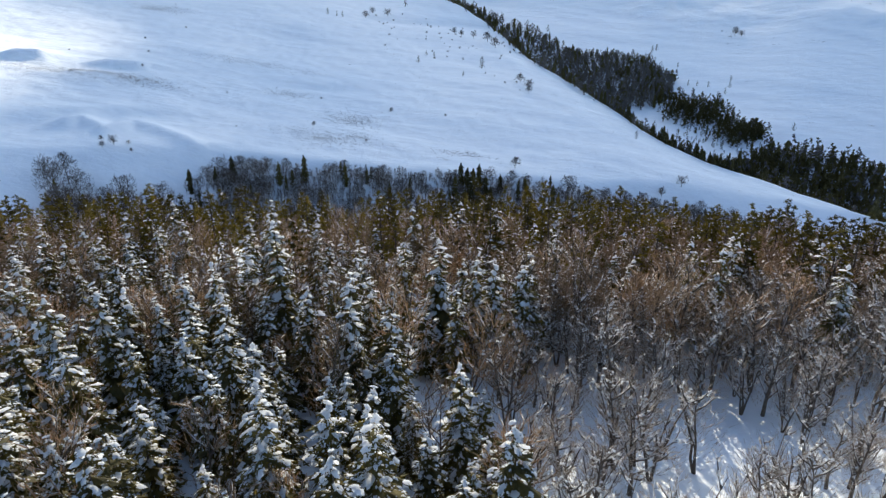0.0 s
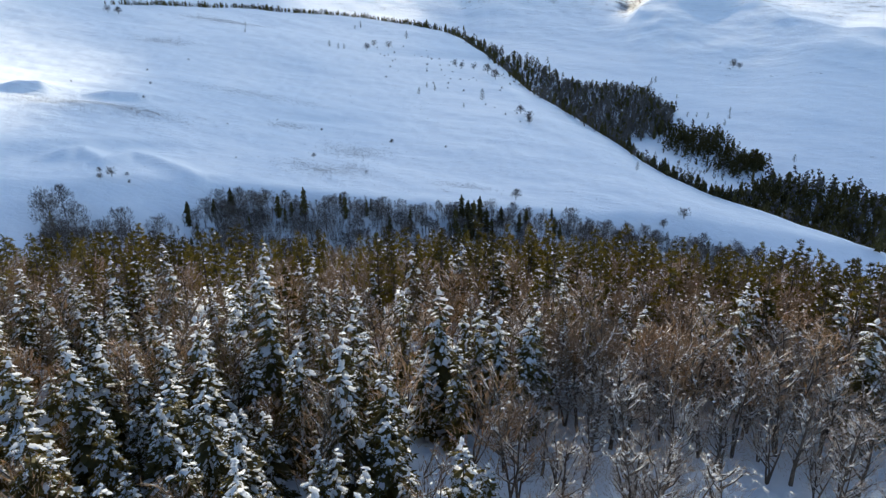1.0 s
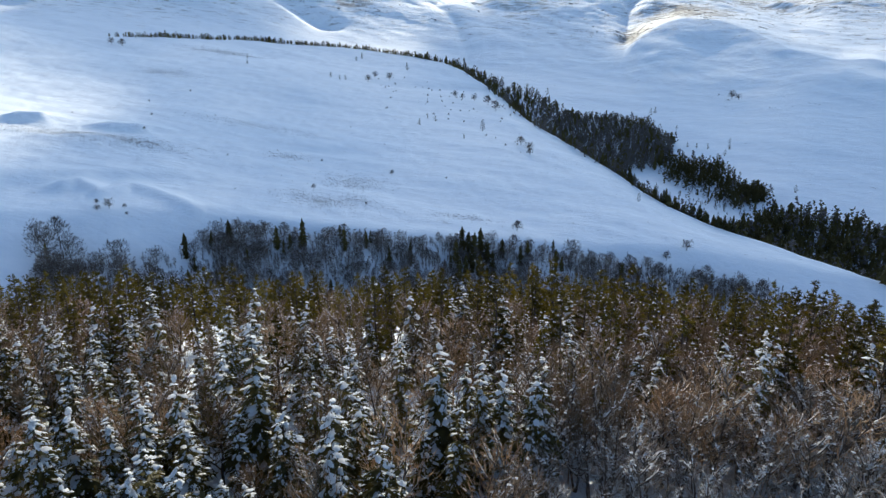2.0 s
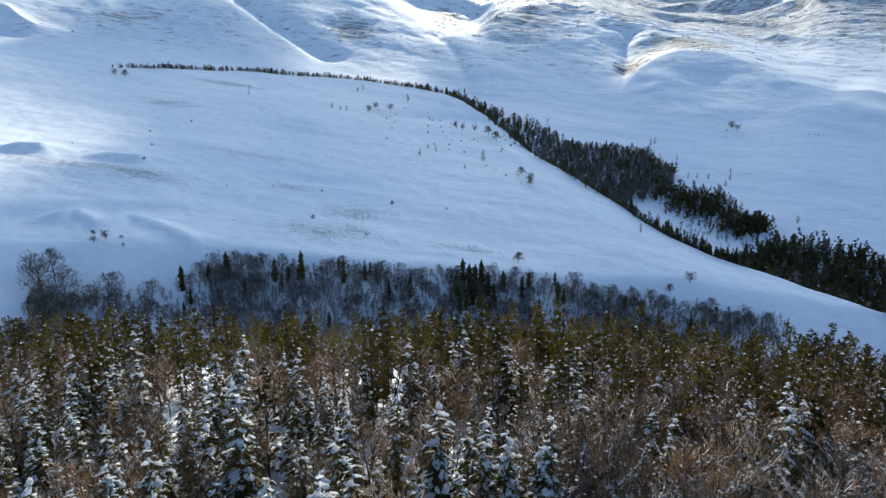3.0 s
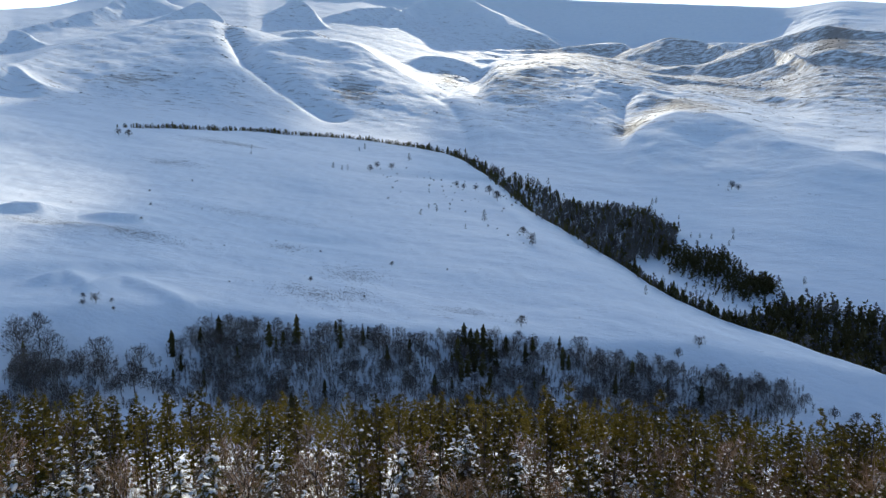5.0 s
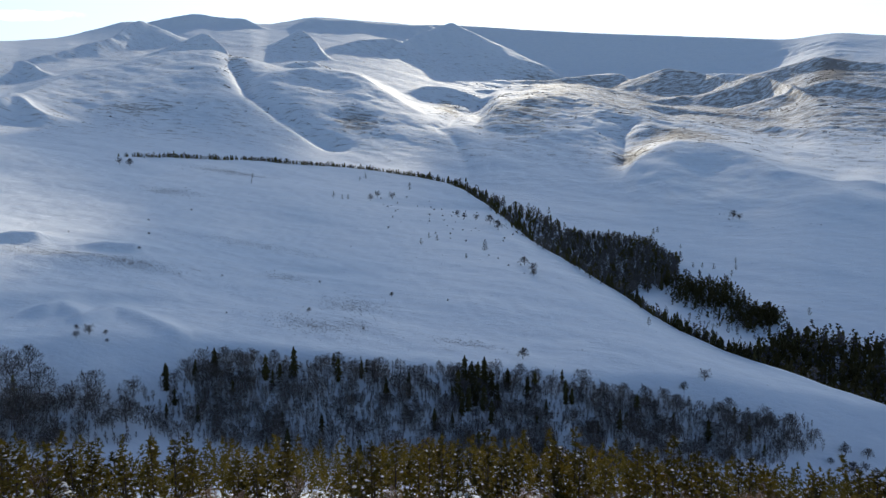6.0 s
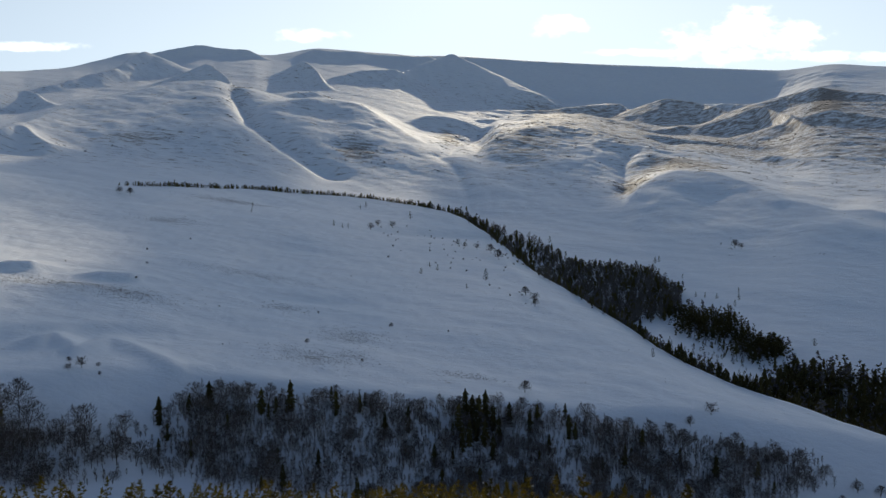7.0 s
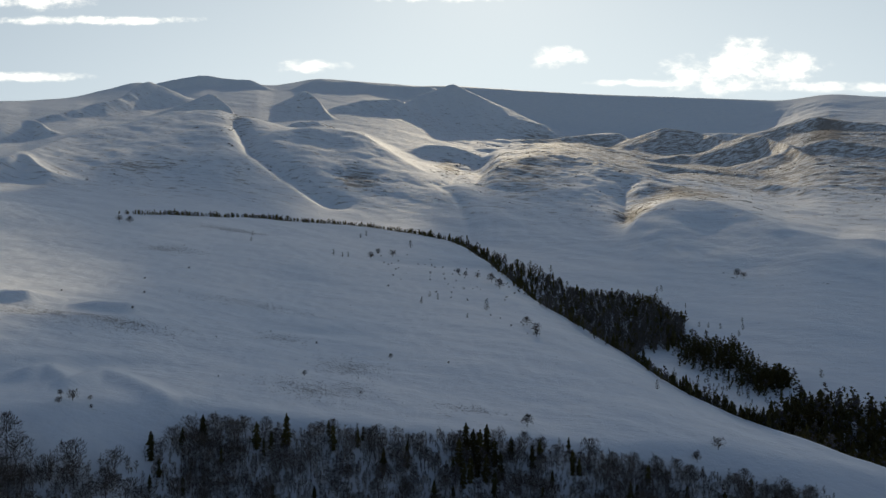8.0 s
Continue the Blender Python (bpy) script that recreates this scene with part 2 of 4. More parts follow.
def height(x, y):
    x, y = np.asarray(x, float), np.asarray(y, float)
    deg = np.degrees(np.arctan2(x, y - 40))
    r = np.hypot(x, y - 40)
    near, mid = near_hill(x, y), mid_slope(x, y)
    far, edge = far_side(x, y, np.clip(deg, -44, 44), r)
    lumps = 2.6 * grain(x + 0.4 * y, y * 1.6, 90, 4, 5) + 0.6 * grain(x, y, 11, 3, 6) + 8 * grain(x + 0.3 * y, y * 1.2, 250, 2, 15)
    bench = smooth(-40, -35, deg) * (1 - smooth(-26, -20, deg))
    lumps = lumps + bench * (4 * smooth(456, 478, r) - 2 * smooth(400, 446, r) - 2 * smooth(490, 650, r))
    mid = mid + lumps
    # hollows and drifts on the open slope
    mid = mid + dome(x, y, -30, 552, 60, 16, 3) + spur(x, y, [(-33.8, 612), (-32.6, 610)], 9, 9) + spur(x, y, [(-27.8, 586), (-26.0, 582)], 9, 10)
    mid = mid + spur(x, y, [(-32.4, 446), (-31.2, 452), (-29.9, 424), (-28.8, 430), (-27.4, 440), (-25.8, 428), (-22.7, 394)], 5.5, 10.5)
    mid = mid - dome(x, y, -1.5, 900, 120, 26, 5, -12) - dome(x, y, -11, 560, 40, 12, 3)
    mid = mid - 6 * smooth(-130, 0, r - edge) * smooth(0, 12, deg)
    b = smooth(-6, 34, r - edge)
    front = mid * (1 - b) + far * b
    wide = 1 - smooth(46, 80, np.abs(deg))
    front = front * wide + (near * 0.6 + 60) * (1 - wide) * (y > 0) + near * (1 - wide) * (y <= 0)
    h = 7.0
    k = np.clip(0.5 + 0.5 * (front - near) / h, 0, 1)
    z = near + (front - near) * k + h * k * (1 - k)
    return np.where(y > 150, z, np.where(y > 60, near + (z - near) * (y - 60) / 90, near))


# ---------------------------------------------------------------- materials
def material(name):
    m = bpy.data.materials.new(name)
    m.use_nodes = True
    nodes, links = m.node_tree.nodes, m.node_tree.links
    return m, nodes, links, nodes["Principled BSDF"]


def ramp(nodes, links, source, stops):
    r = nodes.new("ShaderNodeValToRGB")
    while len(r.color_ramp.elements) < len(stops):
        r.color_ramp.elements.new(0.5)
    for e, (at, col) in zip(r.color_ramp.elements, stops):
        e.position, e.color = at, (*col, 1) if len(col) == 3 else col
    links.new(source, r.inputs[0])
    return r.outputs[0]


def noise_node(nodes, links, scale, detail=4, rough=0.55, vector=None):
    n = nodes.new("ShaderNodeTexNoise")
    n.inputs["Scale"].default_value, n.inputs["Detail"].default_value = scale, detail
    n.inputs["Roughness"].default_value = rough
    if vector is not None:
        links.new(vector, n.inputs["Vector"])
    return n.outputs["Fac"]


def ground_material():
    m, n, l, p = material("snow_ground")
    geo = n.new("ShaderNodeNewGeometry")
    att = n.new("ShaderNodeAttribute")
    att.attribute_name = "grass"
    fine = noise_node(n, l, 0.55, 6, 0.7, geo.outputs["Position"])
    stretch = n.new("ShaderNodeMapping")
    stretch.inputs["Scale"].default_value = (0.03, 0.09, 0.045)
    stretch.inputs["Rotation"].default_value = (0, 0, 0.5)
    l.new(geo.outputs["Position"], stretch.inputs["Vector"])
    streak = noise_node(n, l, 1.0, 7, 0.72, stretch.outputs[0])
    mixn = n.new("ShaderNodeMath")
    mixn.operation = "MULTIPLY_ADD"
    l.new(fine, mixn.inputs[0])
    mixn.inputs[1].default_value = 0.75
    l.new(streak, mixn.inputs[2])
    add = n.new("ShaderNodeMath")
    add.operation = "MULTIPLY_ADD"
    l.new(att.outputs["Fac"], add.inputs[0])
    add.inputs[1].default_value = 0.44
    shift = n.new("ShaderNodeMath")
    shift.operation = "SUBTRACT"
    l.new(mixn.outputs[0], shift.inputs[0])
    shift.inputs[1].default_value = 0.365
    l.new(shift.outputs[0], add.inputs[2])
    fac = ramp(n, l, add.outputs[0], [(0.71, (0, 0, 0)), (0.79, (0.85, 0.85, 0.85))])
    soil = ramp(n, l, noise_node(n, l, 0.9, 5, 0.6, geo.outputs["Position"]),
                [(0.3, (0.11, 0.085, 0.065)), (0.7, (0.27, 0.215, 0.16))])
    snow = ramp(n, l, noise_node(n, l, 1.3, 6, 0.65, stretch.outputs[0]),
                [(0.3, (0.78, 0.81, 0.855)), (0.7, (0.87, 0.88, 0.90))])
    mix = n.new("ShaderNodeMix")
    mix.data_type = "RGBA"
    l.new(fac, mix.inputs["Factor"])
    l.new(snow, mix.inputs["A"])
    l.new(soil, mix.inputs["B"])
    l.new(mix.outputs["Result"], p.inputs["Base Color"])
    p.inputs["Roughness"].default_value = 0.75
    p.inputs["Specular IOR Level"].default_value = 0.25
    bump = n.new("ShaderNodeBump")
    bump.inputs["Strength"].default_value, bump.inputs["Distance"].default_value = 0.4, 0.9
    l.new(mixn.outputs[0], bump.inputs["Height"])
    drift = n.new("ShaderNodeBump")
    drift.inputs["Strength"].default_value, drift.inputs["Distance"].default_value = 0.35, 7.0
    l.new(noise_node(n, l, 0.016, 5, 0.5, geo.outputs["Position"]), drift.inputs["Height"])
    wind = n.new("ShaderNodeBump")
    wind.inputs["Strength"].default_value, wind.inputs["Distance"].default_value = 0.5, 2.6
    gust = n.new("ShaderNodeMapping")
    gust.inputs["Scale"].default_value = (0.025, 0.075, 0.05)
    gust.inputs["Rotation"].default_value = (0, 0, 0.4)
    l.new(geo.outputs["Position"], gust.inputs["Vector"])
    l.new(noise_node(n, l, 1.0, 6, 0.62, gust.outputs[0]), wind.inputs["Height"])
    l.new(drift.outputs[0], wind.inputs["Normal"])
    l.new(wind.outputs[0], bump.inputs["Normal"])
    l.new(bump.outputs[0], p.inputs["Normal"])
    return m


def plain_material(name, stops, scale, rough=0.8, spread=0.25, bump=0.0, spec=0.3, glow=None):
    """Two noise scales and a shift from thing to thing."""
    m, n, l, p = material(name)
    tex = n.new("ShaderNodeTexCoord")
    info = n.new("ShaderNodeObjectInfo")
    f = noise_node(n, l, scale, 5, 0.6, tex.outputs["Object"])
    col = ramp(n, l, f, stops)
    hsv = n.new("ShaderNodeHueSaturation")
    val = n.new("ShaderNodeMapRange")
    val.inputs["To Min"].default_value, val.inputs["To Max"].default_value = 1 - spread, 1 + spread
    l.new(info.outputs["Random"], val.inputs["Value"])
    l.new(val.outputs[0], hsv.inputs["Value"])
    l.new(col, hsv.inputs["Color"])
    l.new(hsv.outputs[0], p.inputs["Base Color"])
    p.inputs["Roughness"].default_value = rough
    p.inputs["Specular IOR Level"].default_value = spec
    if bump:
        b = n.new("ShaderNodeBump")
        b.inputs["Strength"].default_value, b.inputs["Distance"].default_value = bump, 0.05
        l.new(f, b.inputs["Height"])
        l.new(b.outputs[0], p.inputs["Normal"])
    if glow:
        share, tint = glow              # light that passes through from behind
        thin = n.new("ShaderNodeBsdfTranslucent")
        tone = n.new("ShaderNodeMix")
        tone.data_type, tone.blend_type = "RGBA", "MULTIPLY"
        tone.inputs["Factor"].default_value = 1.0
        l.new(hsv.outputs[0], tone.inputs["A"])
        tone.inputs["B"].default_value = (*tint, 1)
        l.new(tone.outputs["Result"], thin.inputs["Color"])
        both = n.new("ShaderNodeMixShader")
        both.inputs[0].default_value = share
        l.new(p.outputs[0], both.inputs[1])
        l.new(thin.outputs[0], both.inputs[2])
        l.new(both.outputs[0], n["Material Output"].inputs["Surface"])
    return m


GROUND = ground_material()
SNOW = plain_material("snow_clump", [(0.3, (0.80, 0.82, 0.86)), (0.7, (0.88, 0.885, 0.90))], 2.0, 0.7, 0.03, 0.3, glow=(0.5, (1.0, 0.94, 0.84)))
FIR = plain_material("fir_needles", [(0.3, (0.042, 0.042, 0.016)), (0.7, (0.115, 0.10, 0.036))], 0.9, 0.7, 0.35, glow=(0.5, (2.6, 2.2, 0.8)))
PINE = plain_material("pine_needles", [(0.3, (0.050, 0.052, 0.015)), (0.7, (0.142, 0.126, 0.034))], 0.7, 0.7, 0.45, glow=(0.6, (2.7, 2.3, 0.65)))
BARK = plain_material("dark_bark", [(0.3, (0.05, 0.040, 0.032)), (0.7, (0.14, 0.11, 0.085))], 6, 0.9, 0.2, 0.6)
# vapour of the added, unseen cloud; it lets part of the sun through
SHADE_CLOUD, cn, cl, cp = material("shade_cloud_vapour")
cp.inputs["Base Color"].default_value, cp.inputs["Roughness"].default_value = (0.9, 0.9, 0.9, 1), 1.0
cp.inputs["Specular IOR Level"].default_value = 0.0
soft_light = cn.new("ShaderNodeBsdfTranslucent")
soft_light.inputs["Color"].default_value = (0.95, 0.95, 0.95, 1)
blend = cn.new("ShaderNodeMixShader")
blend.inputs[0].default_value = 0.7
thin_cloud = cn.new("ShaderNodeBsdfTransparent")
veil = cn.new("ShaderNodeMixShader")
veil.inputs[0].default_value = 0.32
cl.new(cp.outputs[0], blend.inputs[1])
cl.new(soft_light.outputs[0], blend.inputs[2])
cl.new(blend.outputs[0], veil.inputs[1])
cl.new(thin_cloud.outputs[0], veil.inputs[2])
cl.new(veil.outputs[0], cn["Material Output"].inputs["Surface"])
TWIG = plain_material("brown_twigs", [(0.3, (0.29, 0.225, 0.16)), (0.7, (0.50, 0.405, 0.30))], 0.8, 0.85, 0.3, glow=(0.55, (1.2, 1.12, 0.96)))
PALE_TWIG = plain_material("pale_twigs", [(0.3, (0.29, 0.25, 0.21)), (0.7, (0.54, 0.485, 0.43))], 0.8, 0.85, 0.25, glow=(0.45, (1.2, 1.12, 1.0)))
GREY_TWIG = plain_material("grey_twigs", [(0.3, (0.075, 0.064, 0.056)), (0.7, (0.18, 0.155, 0.135))], 0.5, 0.85, 0.3)


# ---------------------------------------------------------------- building helpers
def mesh_from(name, verts, faces, mat):
    me = bpy.data.meshes.new(name)
    me.from_pydata(verts, [], faces)
    me.materials.append(mat)
    if mat is SNOW:
        me.polygons.foreach_set("use_smooth", np.ones(len(faces), bool))
    me.update()
    return me


def part(name, me, parent, label=""):
    ob = new(name, me)
    ob.parent = parent
    return tagged(ob, label) if label else ob


class Shape:
    """Collects points and faces for one mesh."""

    def __init__(self):
        self.v, self.f = [], []

    def tube(self, points, radii, sides=5, tip=True):
        base = len(self.v)
        for k, (p, r) in enumerate(zip(points, radii)):
            d = (points[min(k + 1, len(points) - 1)] - points[max(k - 1, 0)]).normalized()
            a = d.orthogonal().normalized()
            b = d.cross(a)
            for s in range(sides):
                w = 2 * math.pi * s / sides
                self.v.append(p + r * (math.cos(w) * a + math.sin(w) * b))
        for k in range(len(points) - 1):
            for s in range(sides):
                i, j = base + k * sides + s, base + k * sides + (s + 1) % sides
                self.f.append((i, j, j + sides, i + sides))

    def spike(self, p, d, r):
        """A thin three-sided cone from p along d."""
        base = len(self.v)
        a = d.orthogonal().normalized() * r
        b = d.cross(a).normalized() * r
        self.v += [p + a, p - 0.5 * a + 0.87 * b, p - 0.5 * a - 0.87 * b, p + d]
        self.f += [(base, base + 1, base + 3), (base + 1, base + 2, base + 3), (base + 2, base, base + 3)]

    def lump(self, p, sx, sz, rnd, turn=0.0, sides=6, ratio=1.0, lean=None):
        """An uneven rounded clump that lies on something."""
        base = len(self.v)
        rings = ((1.0, 0.0), (0.72, 0.62)) if sides > 5 else ((1.0, 0.0),)
        for ring, (rr, zz) in enumerate(rings):
            for s in range(sides):
                w = 2 * math.pi * (s + 0.5 * ring) / sides + turn
                k = rr * rnd.uniform(0.75, 1.25)
                q = Vector((sx * k * math.cos(w), sx * ratio * k * math.sin(w), sz * zz * rnd.uniform(0.8, 1.2)))
                self.v.append(p + (lean @ q if lean is not None else q))
        q = Vector((0, 0, sz))
        self.v.append(p + (lean @ q if lean is not None else q))
        last = base + sides * (len(rings) - 1)
        for s in range(sides):
            t = (s + 1) % sides
            if last > base:
                self.f += [(base + s, base + t, last + s), (base + t, last + t, last + s)]
            self.f.append((last + s, last + t, last + sides))

    def mesh(self, name, mat):
        return mesh_from(name, [tuple(q) for q in self.v], self.f, mat)


# ---------------------------------------------------------------- ground
# patches of low scrub on the open slope: x, y, half sizes, density
SCRUB = [(-67, 512, 17, 14, 0.75), (-83, 456, 22, 12, 0.7), (-60, 470, 10, 8, 0.5), (18, 461, 16, 5, 0.65), (-127, 556, 14, 8, 0.6),
         (-302, 522, 40, 12, 0.6), (-238, 527, 26, 10, 0.75), (-329, 818, 26, 14, 0.6), (-320, 1010, 40, 20, 0.5), (-180, 640, 40, 10, 0.35)]
# slopes that the wind has scoured down to the grass: bearing, range, half sizes, density
SCOURED = [(7, 1880, 200, 420, 0.6), (20.5, 1660, 162, 182, 0.72), (31, 3050, 100, 560, 0.95), (16.5, 1500, 50, 112, 0.8), (24, 2320, 275, 224, 0.66),
           (-17.3, 2180, 50, 280, 0.45), (-7.5, 1630, 75, 112, 0.66), (-12, 2470, 200, 125, 0.55), (29, 2470, 200, 224, 0.66), (-25, 1660, 162, 84, 0.5), (0.5, 2100, 62, 280, 0.7)]


def build_ground():
    cx, cy = 0.0, -80.0
    az = np.concatenate([np.linspace(-180, -46, 60)[:-1], np.linspace(-46, 46, 640), np.linspace(46, 180, 60)[1:-1]])
    rows = np.concatenate([[1.0], np.geomspace(12, 130, 50)[:-1], np.geomspace(130, 620, 190)[:-1], np.geomspace(620, 1150, 90)[:-1], np.geomspace(1150, 4520, 360)[:-1], np.geomspace(4520, 6300, 14)])
    A, R = np.meshgrid(np.radians(az), rows)
    X, Y = cx + R * np.sin(A), cy + R * np.cos(A)
    Z = height(X, Y)
    nr, na = X.shape
    verts = np.stack([X, Y, Z], -1).reshape(-1, 3)
    i = np.arange(nr - 1)[:, None] * na
    j = np.arange(na)[None, :]
    k = (j + 1) % na
    faces = np.stack([i + j, i + na + j, i + na + k, i + k], -1).reshape(-1, 4)
    me = bpy.data.meshes.new("ground")
    me.vertices.add(len(verts))
    me.vertices.foreach_set("co", verts.ravel())
    me.loops.add(faces.size)
    me.loops.foreach_set("vertex_index", faces.ravel())
    me.polygons.add(len(faces))
    me.polygons.foreach_set("loop_start", np.arange(0, faces.size, 4))
    me.polygons.foreach_set("loop_total", np.full(len(faces), 4))
    me.polygons.foreach_set("use_smooth", np.ones(len(faces), bool))
    me.update(calc_edges=True)
    # where dry grass shows through the snow
    x, y = verts[:, 0], verts[:, 1]
    deg, r = np.degrees(np.arctan2(x, y - 40)), np.hypot(x, y - 40)
    g = np.zeros(len(verts))
    for gx, gy, ga, gb, gv in SCRUB:
        g = np.maximum(g, 0.5 * gv * np.exp(-((x - gx) / ga) ** 2 - ((y - gy) / gb) ** 2))
    for gd, gr, ga, gb, gv in SCOURED:
        g = np.maximum(g, dome(x, y, gd, gr, ga, gb, gv))
    g = np.maximum(g, 0.56 * smooth(1350, 2100, r) * smooth(2, 9, deg) * (1 - smooth(3200, 3800, r)))
    g = np.maximum(g, 0.28 * smooth(1250, 1500, r) * (1 - smooth(3200, 3800, r)))
    a = me.attributes.new("grass", "FLOAT", "POINT")
    a.data.foreach_set("value", np.clip(g, 0, 1).astype(np.float32))
    me.materials.append(GROUND)
    return tagged(new("ground", me), "snow-covered hills with dry grass showing through in streaks", "ground", kind="structure")


build_ground()


# ---------------------------------------------------------------- trees
def fir_tree(seed, h=16.0, wide=2.6, levels=25, boughs=4.4, load=3.0, low=0.05, capped=False):
    rnd = random.Random(seed)
    tree = new("fir_tree")
    trunk = Shape()
    lean = Vector((rnd.uniform(-0.03, 0.03), rnd.uniform(-0.03, 0.03), 0))
    spine = [Vector((0, 0, z * h)) + lean * h * z for z in (-0.04, 0.25, 0.6, 1.0)]
    trunk.tube(spine, [0.013 * h, 0.011 * h, 0.006 * h, 0.01], 6)
    crown, snow = Shape(), Shape()
    for k in range(levels):
        u = k / (levels - 1)
        z0 = h * (low + (0.96 - low) * u)
        reach = (wide * (1 - u) ** 0.55 * min(1, 0.7 + 2.2 * u) + 0.2) * rnd.uniform(0.8, 1.15)
        n = max(3, round(boughs * (0.7 + 0.5 * (1 - u))))
        start = rnd.uniform(0, 6.28)
        for b in range(n):
            w = start + 6.283 * (b + rnd.uniform(-0.4, 0.4)) / n
            size = reach * rnd.uniform(0.5, 1.2)
            out = Vector((math.cos(w), math.sin(w), 0))
            side = Vector((-math.sin(w), math.cos(w), 0))
            foot = Vector((0, 0, z0 + rnd.uniform(-0.9, 0.9) * h / levels)) + lean * z0
            sag = rnd.uniform(0.3, 0.75) * (1.15 - 0.5 * u)
            ridge, half = [], []
            for s in range(5):
                q = s / 4
                ridge.append(foot + out * size * q + Vector((0, 0, -sag * size * q ** 1.4 + 0.15 * size * q)) + side * rnd.uniform(-0.06, 0.06) * size)
                half.append(size * (0.08 + 0.20 * math.sin(math.pi * min(1, q * 0.9 + 0.06))) * rnd.uniform(0.6, 1.3))
            base = len(crown.v)
            for s in range(5):
                dip = Vector((0, 0, -0.6 * half[s]))
                back = out * (0.16 * size)
                crown.v += [ridge[s], ridge[s] + side * half[s] + dip + back * rnd.uniform(-0.5, 1),
                            ridge[s] - side * half[s] + dip + back * rnd.uniform(-0.5, 1)]
            for s in range(4):
                i, j = base + 3 * s, base + 3 * s + 3
                crown.f += [(i, j, j + 1, i + 1), (i, i + 2, j + 2, j)]
            for s in (1, 2, 2, 3, 3, 4, 4):
                sg = rnd.choice((1, -1))
                p = ridge[s] + side * (sg * half[s] * rnd.uniform(0.3, 0.9)) + Vector((0, 0, -0.3 * half[s]))
                d = out * rnd.uniform(0.2, 0.6) + side * sg * rnd.uniform(0.1, 0.6) + Vector((0, 0, rnd.uniform(-0.7, 0.1)))
                crown.spike(p, d * (0.34 * size + 0.15), 0.06 * size + 0.03)
            count = int(2.0 * load * rnd.uniform(0.2, 1.5) + rnd.random())
            mid_q, mid_s = rnd.uniform(0.45, 1.0), rnd.uniform(-0.4, 0.4)
            for c in range(count):
                q = min(1.0, max(0.2, mid_q + rnd.gauss(0, 0.25))) * 4
                s = min(3, int(q))
                sp = max(-1.0, min(1.0, mid_s + rnd.gauss(0, 0.5)))
                p = ridge[s].lerp(ridge[s + 1], q - s) + side * sp * half[s] + Vector((0, 0, -0.5 * abs(sp) * half[s] - 0.02))
                lx = min(0.34, 0.058 * math.exp(abs(rnd.gauss(0, 0.8)))) * (0.7 + 0.16 * size)
                turn = Matrix.Rotation(w + rnd.uniform(-0.7, 0.7), 3, "Z") @ Matrix.Rotation(sag * rnd.uniform(0.6, 1.5), 3, "Y")
                snow.lump(p, lx * rnd.uniform(1.1, 2.0), lx * rnd.uniform(0.35, 0.75) + 0.03, rnd, rnd.uniform(0, 1), 5, rnd.uniform(0.45, 0.85), turn)
    if capped:
        snow.lump(spine[-1] - Vector((0, 0, 0.35)), rnd.uniform(0.3, 0.5), 0.6, rnd)
    part("trunk", trunk.mesh("fir_trunk", BARK), tree)
    part("crown", crown.mesh("fir_crown", FIR), tree, "dark green drooping needle boughs")
    tagged(part("snow_load", snow.mesh("fir_snow", SNOW), tree, "white clumps of snow on the boughs"), kind="stuff")
    return tree


def pine_tree(seed, h=13.0, wide=2.2, clumps=36, spikes=22, load=0.25, low=0.12, needles=None, name="pine_tree"):
    rnd = random.Random(seed)
    tree = new(name)
    trunk, crown, snow = Shape(), Shape(), Shape()
    lean = Vector((rnd.uniform(-0.04, 0.04), rnd.uniform(-0.04, 0.04), 0))
    spine = [Vector((0, 0, z * h)) + lean * h * z for z in (-0.04, 0.3, 0.65, 0.97)]
    trunk.tube(spine, [0.014 * h, 0.012 * h, 0.007 * h, 0.02], 6)
    for k in range(clumps):
        u = (k + rnd.random()) / clumps
        z = h * (low + (1 - low) * u)
        prof = min(1, 0.45 + 2.4 * u) * (1 - u) ** 0.55 + 0.08
        r = wide * prof * rnd.uniform(0.25, 1.0)
        w = rnd.uniform(0, 6.283)
        c = Vector((r * math.cos(w), r * math.sin(w), z)) + lean * z
        foot = Vector((0, 0, z - 0.35 * r - 0.2)) + lean * z
        trunk.tube([foot, c], [0.045, 0.02], 3)
        s = rnd.uniform(0.55, 1.05) * (0.6 + 0.4 * prof)
        for j in range(spikes):
            a, e = rnd.uniform(0, 6.283), rnd.uniform(-0.35, 1.4)
            d = Vector((math.cos(a) * math.cos(e), math.sin(a) * math.cos(e), math.sin(e) * 0.8))
            crown.spike(c + d * 0.1 * s, d * s * rnd.uniform(0.6, 1.2), 0.13 * s)
        if rnd.random() < load:
            snow.lump(c + Vector((rnd.uniform(-0.3, 0.3), rnd.uniform(-0.3, 0.3), 0.4 * s)), rnd.uniform(0.2, 0.45) * s, 0.26 * s, rnd, rnd.random(), 4)
    part("trunk", trunk.mesh("pine_trunk", BARK), tree)
    part("crown", crown.mesh("pine_crown", needles or PINE), tree, "olive green tufts of needles")
    if load > 0:
        tagged(part("snow_load", snow.mesh("pine_snow", SNOW), tree, "small patches of snow on the tufts"), kind="stuff")
    return tree


